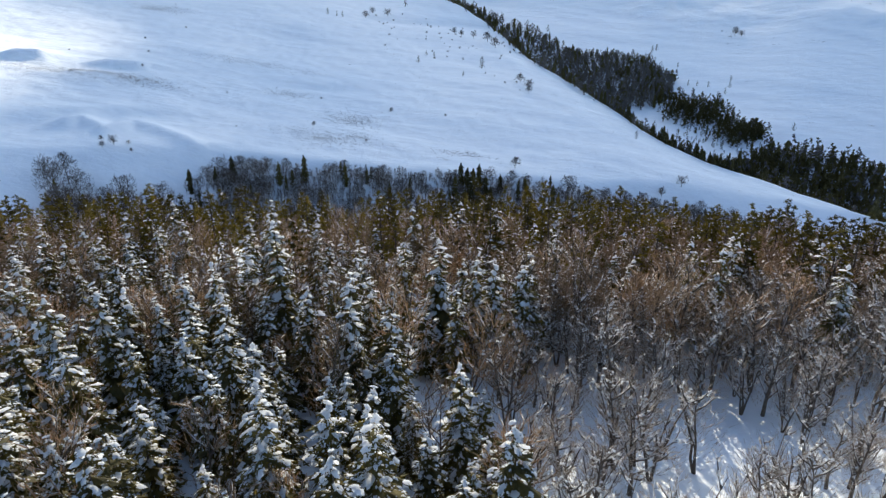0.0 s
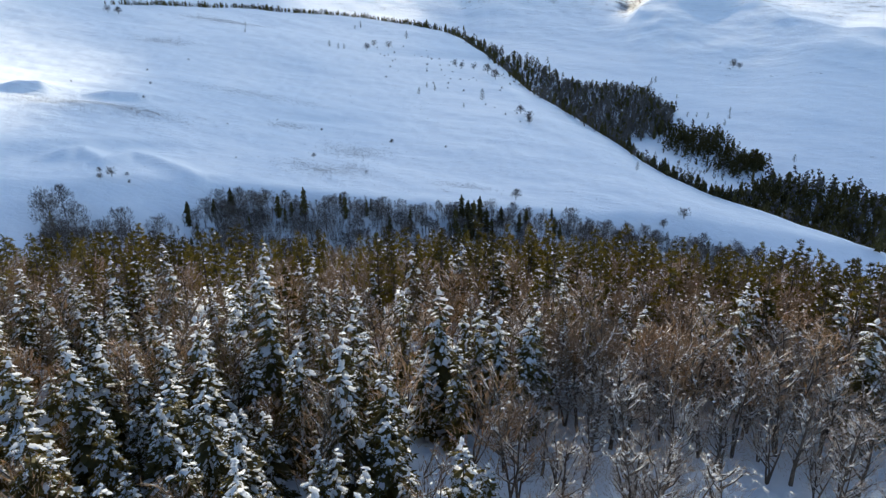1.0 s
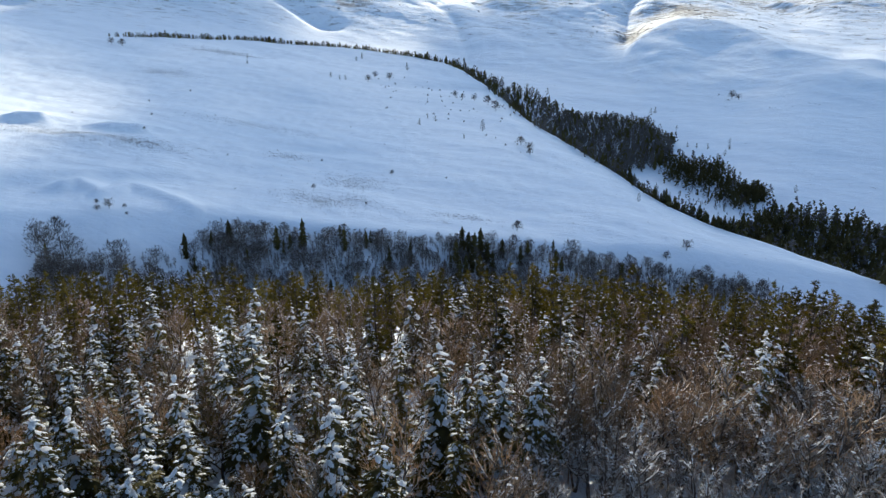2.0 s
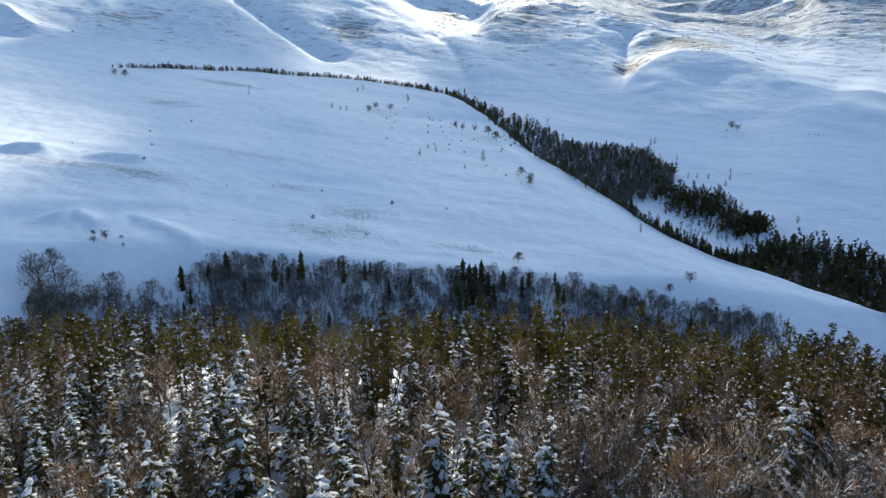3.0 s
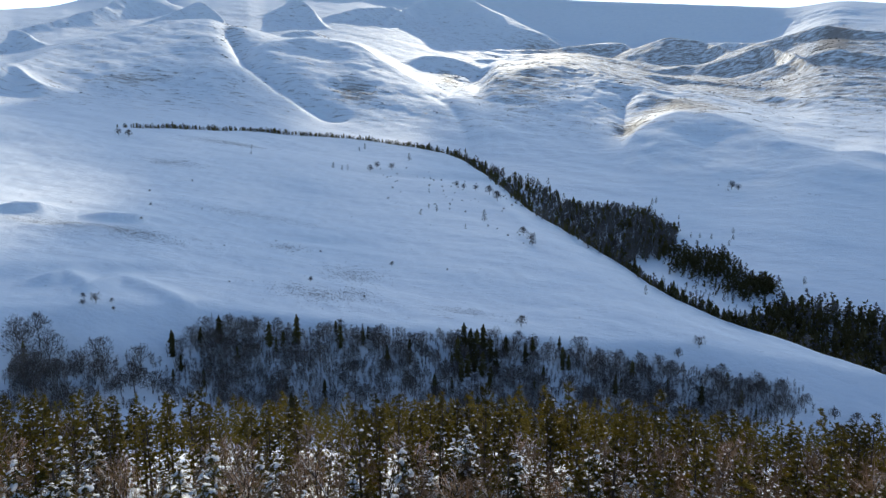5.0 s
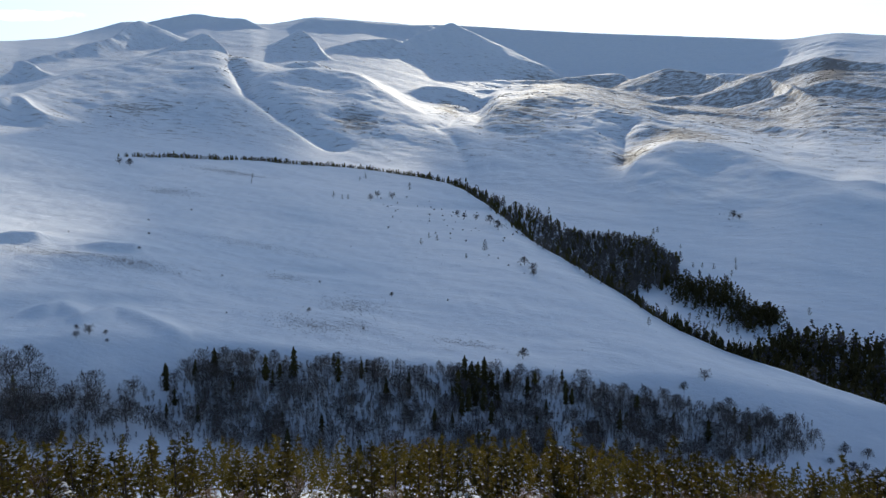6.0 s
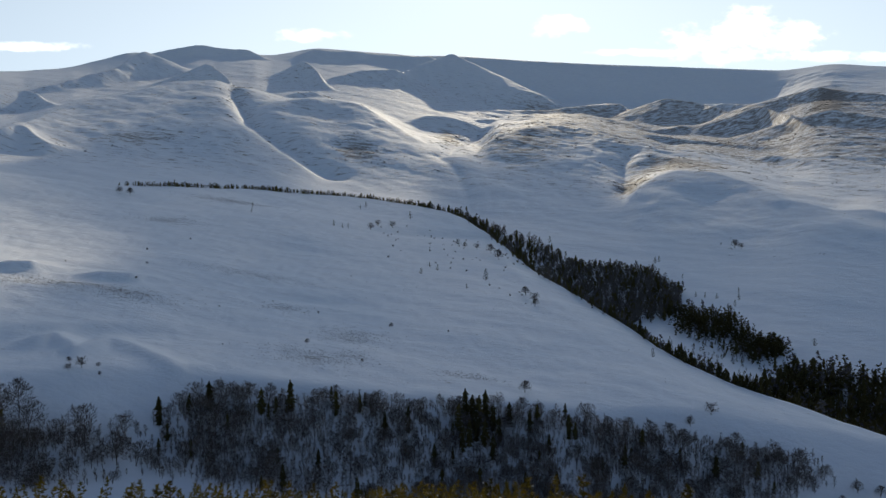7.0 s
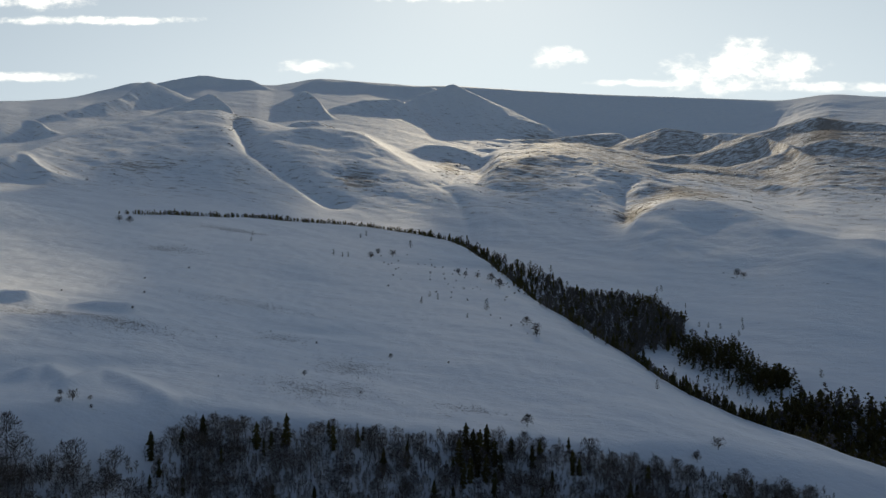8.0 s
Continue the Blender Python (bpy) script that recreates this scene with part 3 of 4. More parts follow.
def bare_tree(seed, h=10.0, limbs=9, subs=6, twigs=8, load=0.2, stems=1, fat=1.0, name="bare_tree", spread=1.0, haze=0, frost=0.0, twig=None, stout=0.0):
    rnd = random.Random(seed)
    tree = new(name)
    thick = stout or min(fat, 1.3)
    trunk, crown, snow = Shape(), Shape(), Shape()
    for st in range(stems):
        lean = Vector((rnd.uniform(-1, 1), rnd.uniform(-1, 1), 0)) * (0.10 if stems == 1 else 0.25)
        top = h * rnd.uniform(0.8, 1.0)
        spine = [Vector((0, 0, -0.3)) + lean * 0.2]
        for k in range(1, 6):
            spine.append(Vector((0, 0, top * k / 5)) + lean * top * (k / 5) ** 1.2 + Vector((rnd.uniform(-1, 1), rnd.uniform(-1, 1), 0)) * 0.02 * h)
        trunk.tube(spine, [0.012 * h * thick / stems ** 0.4 * (1 - 0.88 * k / 5) for k in range(6)], 5)
        for a in range(limbs // stems + 1):
            u = rnd.uniform(0.2, 0.97)
            i = min(4, int(u * 5))
            p = spine[i].lerp(spine[i + 1], u * 5 - i)
            w = rnd.uniform(0, 6.283)
            rise = rnd.uniform(0.8, 2.0) / spread
            d = Vector((math.cos(w), math.sin(w), rise)).normalized()
            n = h * rnd.uniform(0.2, 0.38) * (1.25 - 0.75 * u)
            mid = p + d * n * 0.5 + Vector((rnd.uniform(-1, 1), rnd.uniform(-1, 1), 0)) * 0.06 * n
            end = p + d * n + Vector((0, 0, 0.15 * n))
            trunk.tube([p, mid, end], [0.0050 * h * thick, 0.0036 * h * thick, 0.002 * h * thick], 4)
            if rnd.random() < frost:
                lift = Vector((0, 0, 0.005 * h * thick + 0.02))
                snow.tube([p.lerp(mid, rnd.uniform(0.0, 0.8)) + lift, mid + lift, mid.lerp(end, rnd.uniform(0.1, 0.9)) + lift], [0.02, 0.0022 * h * thick + 0.025, 0.01], 4)
            for b in range(subs):
                v = rnd.uniform(0.25, 1)
                q = p.lerp(mid, v * 2) if v < 0.5 else mid.lerp(end, v * 2 - 1)
                e = (d + Vector((rnd.uniform(-1, 1), rnd.uniform(-1, 1), rnd.uniform(-0.3, 0.7))) * 0.85).normalized()
                m = n * rnd.uniform(0.3, 0.55)
                crown.spike(q, e * m, 0.022 * fat)
                if rnd.random() < frost:
                    snow.spike(q + Vector((0, 0, 0.03 + 0.02 * fat)), e * m * rnd.uniform(0.4, 0.9), 0.048)
                if rnd.random() < load:
                    snow.lump(q + e * m * rnd.uniform(0.1, 0.6), 0.14 * rnd.uniform(0.6, 1.6), 0.12, rnd, rnd.random(), 4)
                for c in range(twigs):
                    t = rnd.uniform(0.15, 0.95)
                    g = (e + Vector((rnd.uniform(-1, 1), rnd.uniform(-1, 1), rnd.uniform(-0.5, 0.8))) * 0.9).normalized()
                    crown.spike(q + e * m * t, g * m * rnd.uniform(0.3, 0.65), 0.012 * fat)
        for k in range(haze // stems):
            u = rnd.uniform(0.3, 1.0)
            w = rnd.uniform(0, 6.283)
            belly = math.sin(math.pi * min(1.0, 0.12 + 0.85 * u)) ** 0.6
            r = 0.26 * h * spread * belly * math.sqrt(rnd.random())
            p = Vector((r * math.cos(w), r * math.sin(w), top * u * 0.96)) + lean * top * u
            d = Vector((math.cos(w) * r / h * 2.2, math.sin(w) * r / h * 2.2, rnd.uniform(0.35, 1.0))) + Vector((rnd.uniform(-1, 1), rnd.uniform(-1, 1), 0)) * 0.35
            crown.spike(p, d.normalized() * h * rnd.uniform(0.06, 0.13), 0.012 * fat)
    part("trunk", trunk.mesh("bare_trunk", BARK), tree)
    part("crown", crown.mesh("bare_crown", twig or TWIG), tree, "bare brown twigs")
    if snow.f:
        tagged(part("snow_load", snow.mesh("bare_snow", SNOW), tree, "snow lying along the branches"), kind="stuff")
    return tree


def remove(tree):
    for o in (*tree.children_recursive, tree):
        bpy.data.objects.remove(o)


def plant(models, spots, label, category, group, rnd):
    """Sets copies of the models on the ground: spots of x, y, scale."""
    zs = height([s[0] for s in spots], [s[1] for s in spots])
    for (x, y, k), z in zip(spots, zs):
        t = copy_thing(rnd.choice(models), Matrix.Identity(4))
        t.matrix_basis = pose(x, y, float(z) - 0.1, 0, 0, rnd.uniform(0, 360)) @ Matrix.Diagonal((k, k, k * rnd.uniform(0.92, 1.1), 1))
        tagged(t, label, category, group)


def scatter(rnd, count, gap, inside, area):
    """Up to count places in the area (x0, y0, x1, y1) that keep the gap and lie inside."""
    cells, out = {}, []
    for k in range(count * 30):
        if len(out) >= count:
            break
        x, y = rnd.uniform(area[0], area[2]), rnd.uniform(area[1], area[3])
        if not inside(x, y):
            continue
        i, j = int(x // gap), int(y // gap)
        if any((a - x) ** 2 + (b - y) ** 2 < gap * gap for di in (-1, 0, 1) for dj in (-1, 0, 1) for a, b in cells.get((i + di, j + dj), ())):
            continue
        cells.setdefault((i, j), []).append((x, y))
        out.append((x, y))
    return out


def slim_spruce(seed, h=17.0, wide=2.3, levels=15, sides=7, load=0.3):
    """A narrow dark spruce with ragged tiers, for the woods farther off."""
    rnd = random.Random(seed)
    tree = new("spruce_tree")
    trunk, crown, snow = Shape(), Shape(), Shape()
    trunk.tube([Vector((0, 0, -0.5)), Vector((0, 0, 0.5 * h)), Vector((0, 0, h))], [0.012 * h, 0.008 * h, 0.01], 5)
    tiers(crown, Vector((0, 0, 0)), h, wide, levels, sides, rnd)
    for k in range(int(60 * load)):
        u = rnd.uniform(0.15, 0.95)
        w = rnd.uniform(0, 6.283)
        r = wide * (1 - u) ** 0.7 * 0.8
        snow.lump(Vector((r * math.cos(w), r * math.sin(w), h * u)), rnd.uniform(0.2, 0.5), 0.2, rnd, w, 5)
    part("trunk", trunk.mesh("spruce_trunk", BARK), tree)
    part("crown", crown.mesh("spruce_crown", FIR), tree, "dark green narrow crown in ragged tiers")
    if load > 0:
        tagged(part("snow_load", snow.mesh("spruce_snow", SNOW), tree, "scattered clumps of snow"), kind="stuff")
    return tree


def tiers(shape, foot, h, wide, levels, sides, rnd, low=0.06, under=True):
    """Ragged drooping tiers of boughs, each a ring of uneven points."""
    for k in range(levels):
        u = k / levels
        z = h * (low + (1 - low) * u)
        r = (wide * (1 - u) ** 0.48 * min(1, 0.6 + 1.6 * u) + 0.1) * rnd.uniform(0.5, 1.3)
        rise = h * (1 - low) / levels * 1.9
        turn = rnd.uniform(0, 6.28)
        base = len(shape.v)
        top = foot + Vector((rnd.uniform(-0.1, 0.1), rnd.uniform(-0.1, 0.1), min(z + rise, h)))
        shape.v.append(top)
        shape.v.append(foot + Vector((0, 0, z + 0.25 * rise)))
        for s in range(2 * sides):
            w = turn + math.pi * s / sides
            q = r * (rnd.uniform(0.75, 1.25) if s % 2 else rnd.uniform(0.3, 0.6))
            shape.v.append(foot + Vector((q * math.cos(w), q * math.sin(w), z + (rnd.uniform(-0.12, 0.12) - 0.1 * (s % 2)) * rise)))
        for s in range(2 * sides):
            i, j = base + 2 + s, base + 2 + (s + 1) % (2 * sides)
            shape.f.append((base, i, j))
            if under:
                shape.f.append((base + 1, j, i))


rnd = random.Random(11)
firs = [fir_tree(s, 16, 3.0 + 0.35 * (s % 3), load=6.5 + 1.6 * (s % 4), capped=s == 2) for s in (1, 2, 3, 6, 8)]
light_firs = [fir_tree(s, 16, 2.8, levels=21, boughs=4, load=6.0) for s in (4, 5, 7)]
pines = [pine_tree(s, 14.5, 2.8, 54, 15, 0.3) for s in (11, 12, 13)]
wide_bares = [bare_tree(s, 10.5, 14, 6, 6, 1.4, stems=1 + s % 3, fat=2.0, spread=1.35, haze=200, frost=1.0, twig=PALE_TWIG, stout=2.0) for s in (21, 22, 23, 24)]
brown_bares = [bare_tree(s, 12.5, 10, 6, 3, 0.4, stems=1 + s % 2, fat=3.2, name="deciduous_tree", haze=260, frost=0.55) for s in (25, 26, 27)]
bank_bares = [bare_tree(s, 15, 9, 3, 2, 0.1, stems=1 + s % 3, fat=9.5, name="birch_tree", haze=430, frost=0.95, spread=1.5, twig=GREY_TWIG) for s in (31, 32, 33)]
spruces = [slim_spruce(s, 16, 2.9, 14, 7) for s in (41, 42, 43)]
full_spruces = [slim_spruce(s, 17, 3.0, 15, 8, 0.4) for s in (46, 47)]
valley_pines = [pine_tree(s, 15, 2.9, 40, 12, 0, 0.06, FIR, "valley_pine") for s in (48, 49)]
lone_spruces = [pine_tree(s, 16, 5.0, 85, 18, 0, 0.04, FIR, "lone_conifer") for s in (44, 45)]
shrubs = [bare_tree(s, 4.2, 12, 5, 5, 0.1, stems=4, fat=4.5, name="bush", spread=1.6, haze=280, twig=GREY_TWIG) for s in (51, 52)]
models = firs + light_firs + pines + wide_bares + brown_bares + bank_bares + spruces + full_spruces + valley_pines + lone_spruces + shrubs


def in_view(x, y, more=12):
    return abs(x) < 0.72 * (y + 10) + more


def clearing(x, y):
    return (x > 5 + 3 * math.sin(y / 6) and 20 < y < 80 + 0.1 * x) or (x > -3 and 56 < y < 72)


def apart(spots, taken, gap):
    return [p for p in spots if all((p[0] - q[0]) ** 2 + (p[1] - q[1]) ** 2 > gap * gap for q in taken)]


# ---- the near forest
KEY_FIRS = [(-10, 62, 1.18), (-21, 79, 1.25), (0, 80, 1.1), (10.5, 76, 1.05), (7.2, 77.5, 1.0), (-59, 100, 0.9), (-6, 48, 0.9), (-18, 55, 0.9),
            (-1, 45.5, 0.72), (52, 76, 0.95), (-28, 100, 0.95), (-34, 52, 1.05), (4.5, 79.5, 0.95), (-26, 47, 0.85), (2.5, 44, 0.6)]
plant(firs, KEY_FIRS, "tall dark green fir laden with thick white snow", "tree", "firs of the near forest", rnd)
fir_spots = apart(scatter(rnd, 215, 3.5, lambda x, y: in_view(x, y) and not clearing(x, y) and rnd.random() < np.interp(x, (-20, 0, 14, 40), (0.95, 0.85, 0.25, 0.12)) * np.interp(y, (82, 100, 125), (1, 0.4, 0.12)),
                          (-100, 27, 100, 126)), KEY_FIRS, 3.0)
plant(firs, [(x, y, rnd.uniform(0.6, 1.05)) for x, y in fir_spots if y < 72], "dark green fir laden with thick white snow", "tree", "firs of the near forest", rnd)
plant(light_firs, [(x, y, rnd.uniform(0.6, 1.05)) for x, y in fir_spots if y >= 72], "dark green fir laden with thick white snow", "tree", "firs of the near forest", rnd)
back_firs = apart(scatter(rnd, 26, 3.2, lambda x, y: in_view(x, y), (10, 79, 92, 110)), KEY_FIRS + fir_spots, 2.6)
plant(light_firs, [(x, y, rnd.uniform(0.65, 1.0)) for x, y in back_firs], "dark green fir dusted with snow behind the clearing", "tree", "firs of the near forest", rnd)
taken = KEY_FIRS + fir_spots + back_firs
open_spots = apart(scatter(rnd, 195, 2.3, lambda x, y: in_view(x, y, 6) and rnd.random() < np.interp(y, (40, 62, 74), (0.3, 0.5, 1)) and x > 6 and (x - 31) ** 2 + (y - 56) ** 2 > 70, (6, 36, 90, 98)), taken, 1.6)
KEY_BARES = [(18, 55, 1.1), (20, 71, 1.15), (12, 52, 0.8), (12, 60, 0.95), (21, 53, 1.15), (26, 54, 1.0), (48, 61, 1.2), (52, 73, 1.1), (45, 71, 1.15), (32, 51, 0.7), (40, 51, 0.8), (34, 70, 1.0), (54, 60, 1.1), (7, 67, 0.9)]
plant(wide_bares, KEY_BARES, "stout bare tree in the clearing, snow along its limbs", "tree", "bare trees of the clearing", rnd)
open_spots = apart(open_spots, KEY_BARES, 2.0)
plant(wide_bares, [(x, y, rnd.uniform(0.6, 1.1)) for x, y in open_spots], "bare deciduous tree with snow along its branches", "tree", "bare trees of the clearing", rnd)
stand_spots = apart(scatter(rnd, 58, 2.9, lambda x, y: in_view(x, y, 4) and y > 70 + 4 * math.sin(x / 7), (9, 68, 74, 86)), taken + open_spots, 1.5)
plant(wide_bares + brown_bares, [(x, y, rnd.uniform(1.0, 1.3)) for x, y in stand_spots], "tall brown bare tree at the edge of the clearing", "tree", "brown bare trees of the forest", rnd)
brown_spots = apart(scatter(rnd, 225, 2.45, lambda x, y: in_view(x, y) and (y > 76 or x < 8) and rnd.random() < np.interp(y, (40, 76, 84, 122, 138), (0.3, 0.6, 1, 0.9, 0.1)), (-110, 36, 115, 138)), taken + open_spots + stand_spots, 1.8)
plant(brown_bares, [(x, y, rnd.uniform(0.75, 1.2)) for x, y in brown_spots], "brown bare deciduous tree with dense fine twigs", "tree", "brown bare trees of the forest", rnd)


def bare_fan(shape, foot, h, rnd, count=26, fat=0.10, reach=0.33):
    """A small bare tree as a fan of limbs and twigs."""
    shape.spike(foot, Vector((0, 0, h)), 0.14)
    for k in range(count):
        u = rnd.uniform(0.2, 0.92)
        w = rnd.uniform(0, 6.283)
        d = Vector((math.cos(w), math.sin(w), rnd.uniform(0.7, 1.8))).normalized()
        away = max(0.0, reach * 0.9 - 0.25) if count < 40 else rnd.uniform(0, 0.2) * math.sin(3.14 * (0.15 + 0.8 * u))
        p = foot + Vector((d.x * h * away, d.y * h * away, h * u))
        shape.spike(p, d * h * rnd.uniform(0.5 * reach, reach), fat)


def brown_wood():
    """The brown bare trees that crowd the middle of the forest, past counting."""
    rnd = random.Random(14)
    spots = apart(scatter(rnd, 470, 2.3, lambda x, y: in_view(x, y) and (y > 84 or x > 8) and rnd.random() < (1 if x > 15 else np.interp(x, (-15, 12), (0.3, 1)) * np.interp(grain(x, y, 22, 2, 33), (-0.25, 0.15), (0.12, 1))), (-105, 77, 112, 130)), taken + brown_spots, 1.1)
    zs = height([q[0] for q in spots], [q[1] for q in spots])
    twigs, snow = Shape(), Shape()
    for (x, y), z in zip(spots, zs):
        h = rnd.uniform(8.5, 14)
        foot = Vector((x, y, float(z) - 0.1))
        bare_fan(twigs, foot, h, rnd, 115, 0.085, 0.12)
        for k in range(rnd.choice((6, 14, 24))):
            w = rnd.uniform(0, 6.283)
            snow.lump(foot + Vector((0.13 * h * math.cos(w), 0.13 * h * math.sin(w), h * rnd.uniform(0.4, 0.95))), rnd.uniform(0.1, 0.26), 0.14, rnd, 0, 4)
    tagged(new("brown_wood", twigs.mesh("brown_wood", TWIG)), "dense brown bare trees in the middle of the forest", "wood", kind="stuff")
    tagged(new("snow_on_wood", snow.mesh("snow_on_wood", SNOW)), "clumps of snow caught in the bare trees", "snow", kind="stuff")


KEY_PINES = [(-52, 110, 1.2), (-30, 135, 1.1), (58, 253, 1.1), (60, 108, 1.15), (68, 112, 1.1), (76, 112, 1.2), (34, 106, 1.1), (41, 98, 1.05), (26, 101, 1.0), (84, 108, 1.1), (49, 112, 1.15), (18, 108, 1.05), (62, 98, 1.0), (72, 94, 1.1), (90, 118, 1.15), (20, 88, 0.95), (31, 92, 1.0), (45, 88, 0.95), (55, 92, 1.0), (38, 86, 0.9), (66, 88, 1.0), (14, 94, 0.95), (50, 100, 1.05), (46, 90, 1.25), (53, 87, 1.2), (59, 90, 1.3), (65, 93, 1.25), (36, 100, 1.2), (71, 89, 1.2)]
plant(pines, KEY_PINES, "olive green pine with a rounded crown", "tree", "pines of the forest edge", rnd)
pine_spots = apart(scatter(rnd, 262, 2.9, lambda x, y: in_view(x, y) and rnd.random() < np.interp(y + (13 if x > 4 else 0), (95, 108, 120, 130), (0.06, 0.3, 0.9, 1)), (-115, 90, 120, 150)), taken + brown_spots + KEY_PINES, 2.0)
plant(pines, [(x, y, rnd.uniform(0.8, 1.25)) for x, y in pine_spots], "olive green pine with a rounded crown flecked with snow", "tree", "pines of the forest edge", rnd)


def bushy(shape, foot, h, wide, rnd, clumps=11, spikes=6, low=0.25, tuft=0.085):
    """A small round-topped pine as tufts of needles."""
    for k in range(clumps):
        u = (k + rnd.random()) / clumps
        r = wide * (math.sin(math.pi * min(1, 0.22 + 0.78 * u)) ** 0.7 if tuft > 0.1 else 1.15 * (1 - u) ** 0.6) * rnd.uniform(0.2, 1.0) if u < 0.93 else 0.1
        w = rnd.uniform(0, 6.283)
        c = foot + Vector((r * math.cos(w), r * math.sin(w), h * (low + (0.95 - low) * u)))
        for j in range(spikes):
            a, e = rnd.uniform(0, 6.283), rnd.uniform(-0.3, 1.4)
            d = Vector((math.cos(a) * math.cos(e), math.sin(a) * math.cos(e), math.sin(e) * 0.9))
            shape.spike(c, d * tuft * h * rnd.uniform(0.8, 1.2), (0.32 if tuft > 0.1 else 0.19) * tuft * h)


def far_pines():
    """The pines that go on down the far side of the hill, past counting."""
    rnd = random.Random(8)
    spots = scatter(rnd, 1250, 3.8, lambda x, y: in_view(x, y, 4), (-185, 122, 200, 268))
    spots = [q for q in spots if q[1] > 155] + apart([q for q in spots if q[1] <= 155], pine_spots + KEY_PINES + brown_spots, 1.7)
    zs = height([q[0] for q in spots], [q[1] for q in spots])
    crown, snow = Shape(), Shape()
    for (x, y), z in zip(spots, zs):
        h = (rnd.uniform(8.5, 16) if rnd.random() < 0.85 else rnd.uniform(14, 18)) * (0.72 if x < -85 and y > 195 else 1.0)
        foot = Vector((x, y, float(z) - 0.2))
        bushy(crown, foot, h, rnd.uniform(0.14, 0.20) * h, rnd, 40, 5, 0.15, 0.05)
        for k in range(rnd.choice((0, 0, 1, 2, 4))):
            snow.lump(foot + Vector((rnd.uniform(-1, 1), rnd.uniform(-1.2, 0.6), h * rnd.uniform(0.55, 0.92))), rnd.uniform(0.1, 0.26), 0.14, rnd, 0, 4)
    tagged(new("pine_wood", crown.mesh("pine_wood", PINE)), "olive green pines covering the far side of the hill", "wood", kind="stuff")
    tagged(new("snow_on_pines", snow.mesh("snow_on_pines", SNOW)), "small clumps of snow in the tops of the pines", "snow", kind="stuff")


far_pines()
brown_wood()

# ---- the wooded bank over the stream
def bank_line(x):
    return np.interp(x, (-400, -250, -200, -127, -85, 0, 100, 163, 260), (340, 372, 392, 414, 419, 427, 438, 455, 468))


def on_bank(x, y, rnd=rnd):
    below = bank_line(x) - y
    return (np.interp(x, (-200, -160, -127, 0, 60, 120, 200), (44, 40, 16, 9, 9, 16, 26)) < below < np.interp(x, (-200, -140, -60, 60, 120, 200, 230), (74, 60, 60, 60, 58, 52, 44))
            and rnd.random() < np.interp(x, (-205, -165, -150, -135, -78, -62, -2, 8, 60, 75, 85, 205, 235), (1, 0.4, 0.2, 1, 1, 0.75, 0.75, 1, 0.9, 0.3, 0.85, 0.75, 0.25)))


KEY_SPRUCES = [(-85, 397, 1.1), (-127, 387, 1.05), (14, 411, 1.15), (18, 408, 1.2), (22, 410, 1.25), (26, 413, 1.2), (30, 409, 1.1), (20, 402, 1.1),
               (163, 414, 0.95), (-100, 392, 1.0), (-148, 372, 0.95), (40, 414, 0.9), (10, 404, 1.05), (16, 399, 1.0), (25, 400, 1.05), (33, 403, 0.95), (29, 395, 0.9), (12, 396, 0.9), (-60, 400, 0.9), (75, 412, 0.85), (120, 418, 0.8)]
plant(full_spruces, KEY_SPRUCES, "tall narrow dark spruce on the stream bank", "tree", "spruces of the stream bank", rnd)
bank_spots = apart(scatter(rnd, 330, 2.7, on_bank, (-215, 300, 240, 465)), KEY_SPRUCES, 2.2)
plant(spruces, [(x, y, rnd.uniform(0.5, 0.95)) for x, y in bank_spots[::8]], "narrow dark spruce on the steep snowy bank", "tree", "spruces of the stream bank", rnd)
plant(bank_bares, [(x, y, rnd.uniform(0.5, 0.95)) for k, (x, y) in enumerate(bank_spots) if k % 8], "bare grey-brown tree on the steep snowy bank", "tree", "bare trees of the stream bank", rnd)
BIG_BIRCHES = [(-200, 333, 1.1), (-201, 348, 1.15), (-213, 344, 1.2), (-193, 340, 0.9), (-206, 338, 1.1), (-185, 348, 0.9), (-174, 349, 1.05), (-181, 355, 1.1), (-159, 349, 1.1), (-151, 352, 1.0), (-209, 354, 1.1), (-219, 351, 1.0)]
plant(bank_bares, BIG_BIRCHES, "large bare tree with a rounded crown by the stream", "tree", "bare trees of the stream bank", rnd)


def bank_thicket():
    """Young trees and snowy undergrowth that fill the bank between the trees."""
    rnd = random.Random(6)
    spots = scatter(rnd, 2600, 1.15, lambda x, y: on_bank(x, y, rnd), (-215, 300, 240, 475))
    zs = height([q[0] for q in spots], [q[1] for q in spots])
    twigs, snow = Shape(), Shape()
    for (x, y), z in zip(spots, zs):
        h = rnd.uniform(3, 9)
        foot = Vector((x, y, float(z) - 0.1))
        bare_fan(twigs, foot, h, rnd, 44, 0.11, 0.2)
        for k in range(rnd.choice((6, 12, 18))):
            w = rnd.uniform(0, 6.283)
            snow.spike(foot + Vector((0, 0, h * rnd.uniform(0.3, 0.8))), Vector((math.cos(w), math.sin(w), rnd.uniform(-0.2, 1.2))) * h * 0.24, 0.15)
    tagged(new("bank_thicket", twigs.mesh("bank_thicket", GREY_TWIG)), "grey-brown young trees crowding the steep bank", "thicket", kind="stuff")
    tagged(new("snow_on_thicket", snow.mesh("snow_on_thicket", SNOW)), "snow lying along the branches of the thicket", "snow", kind="stuff")


bank_thicket()

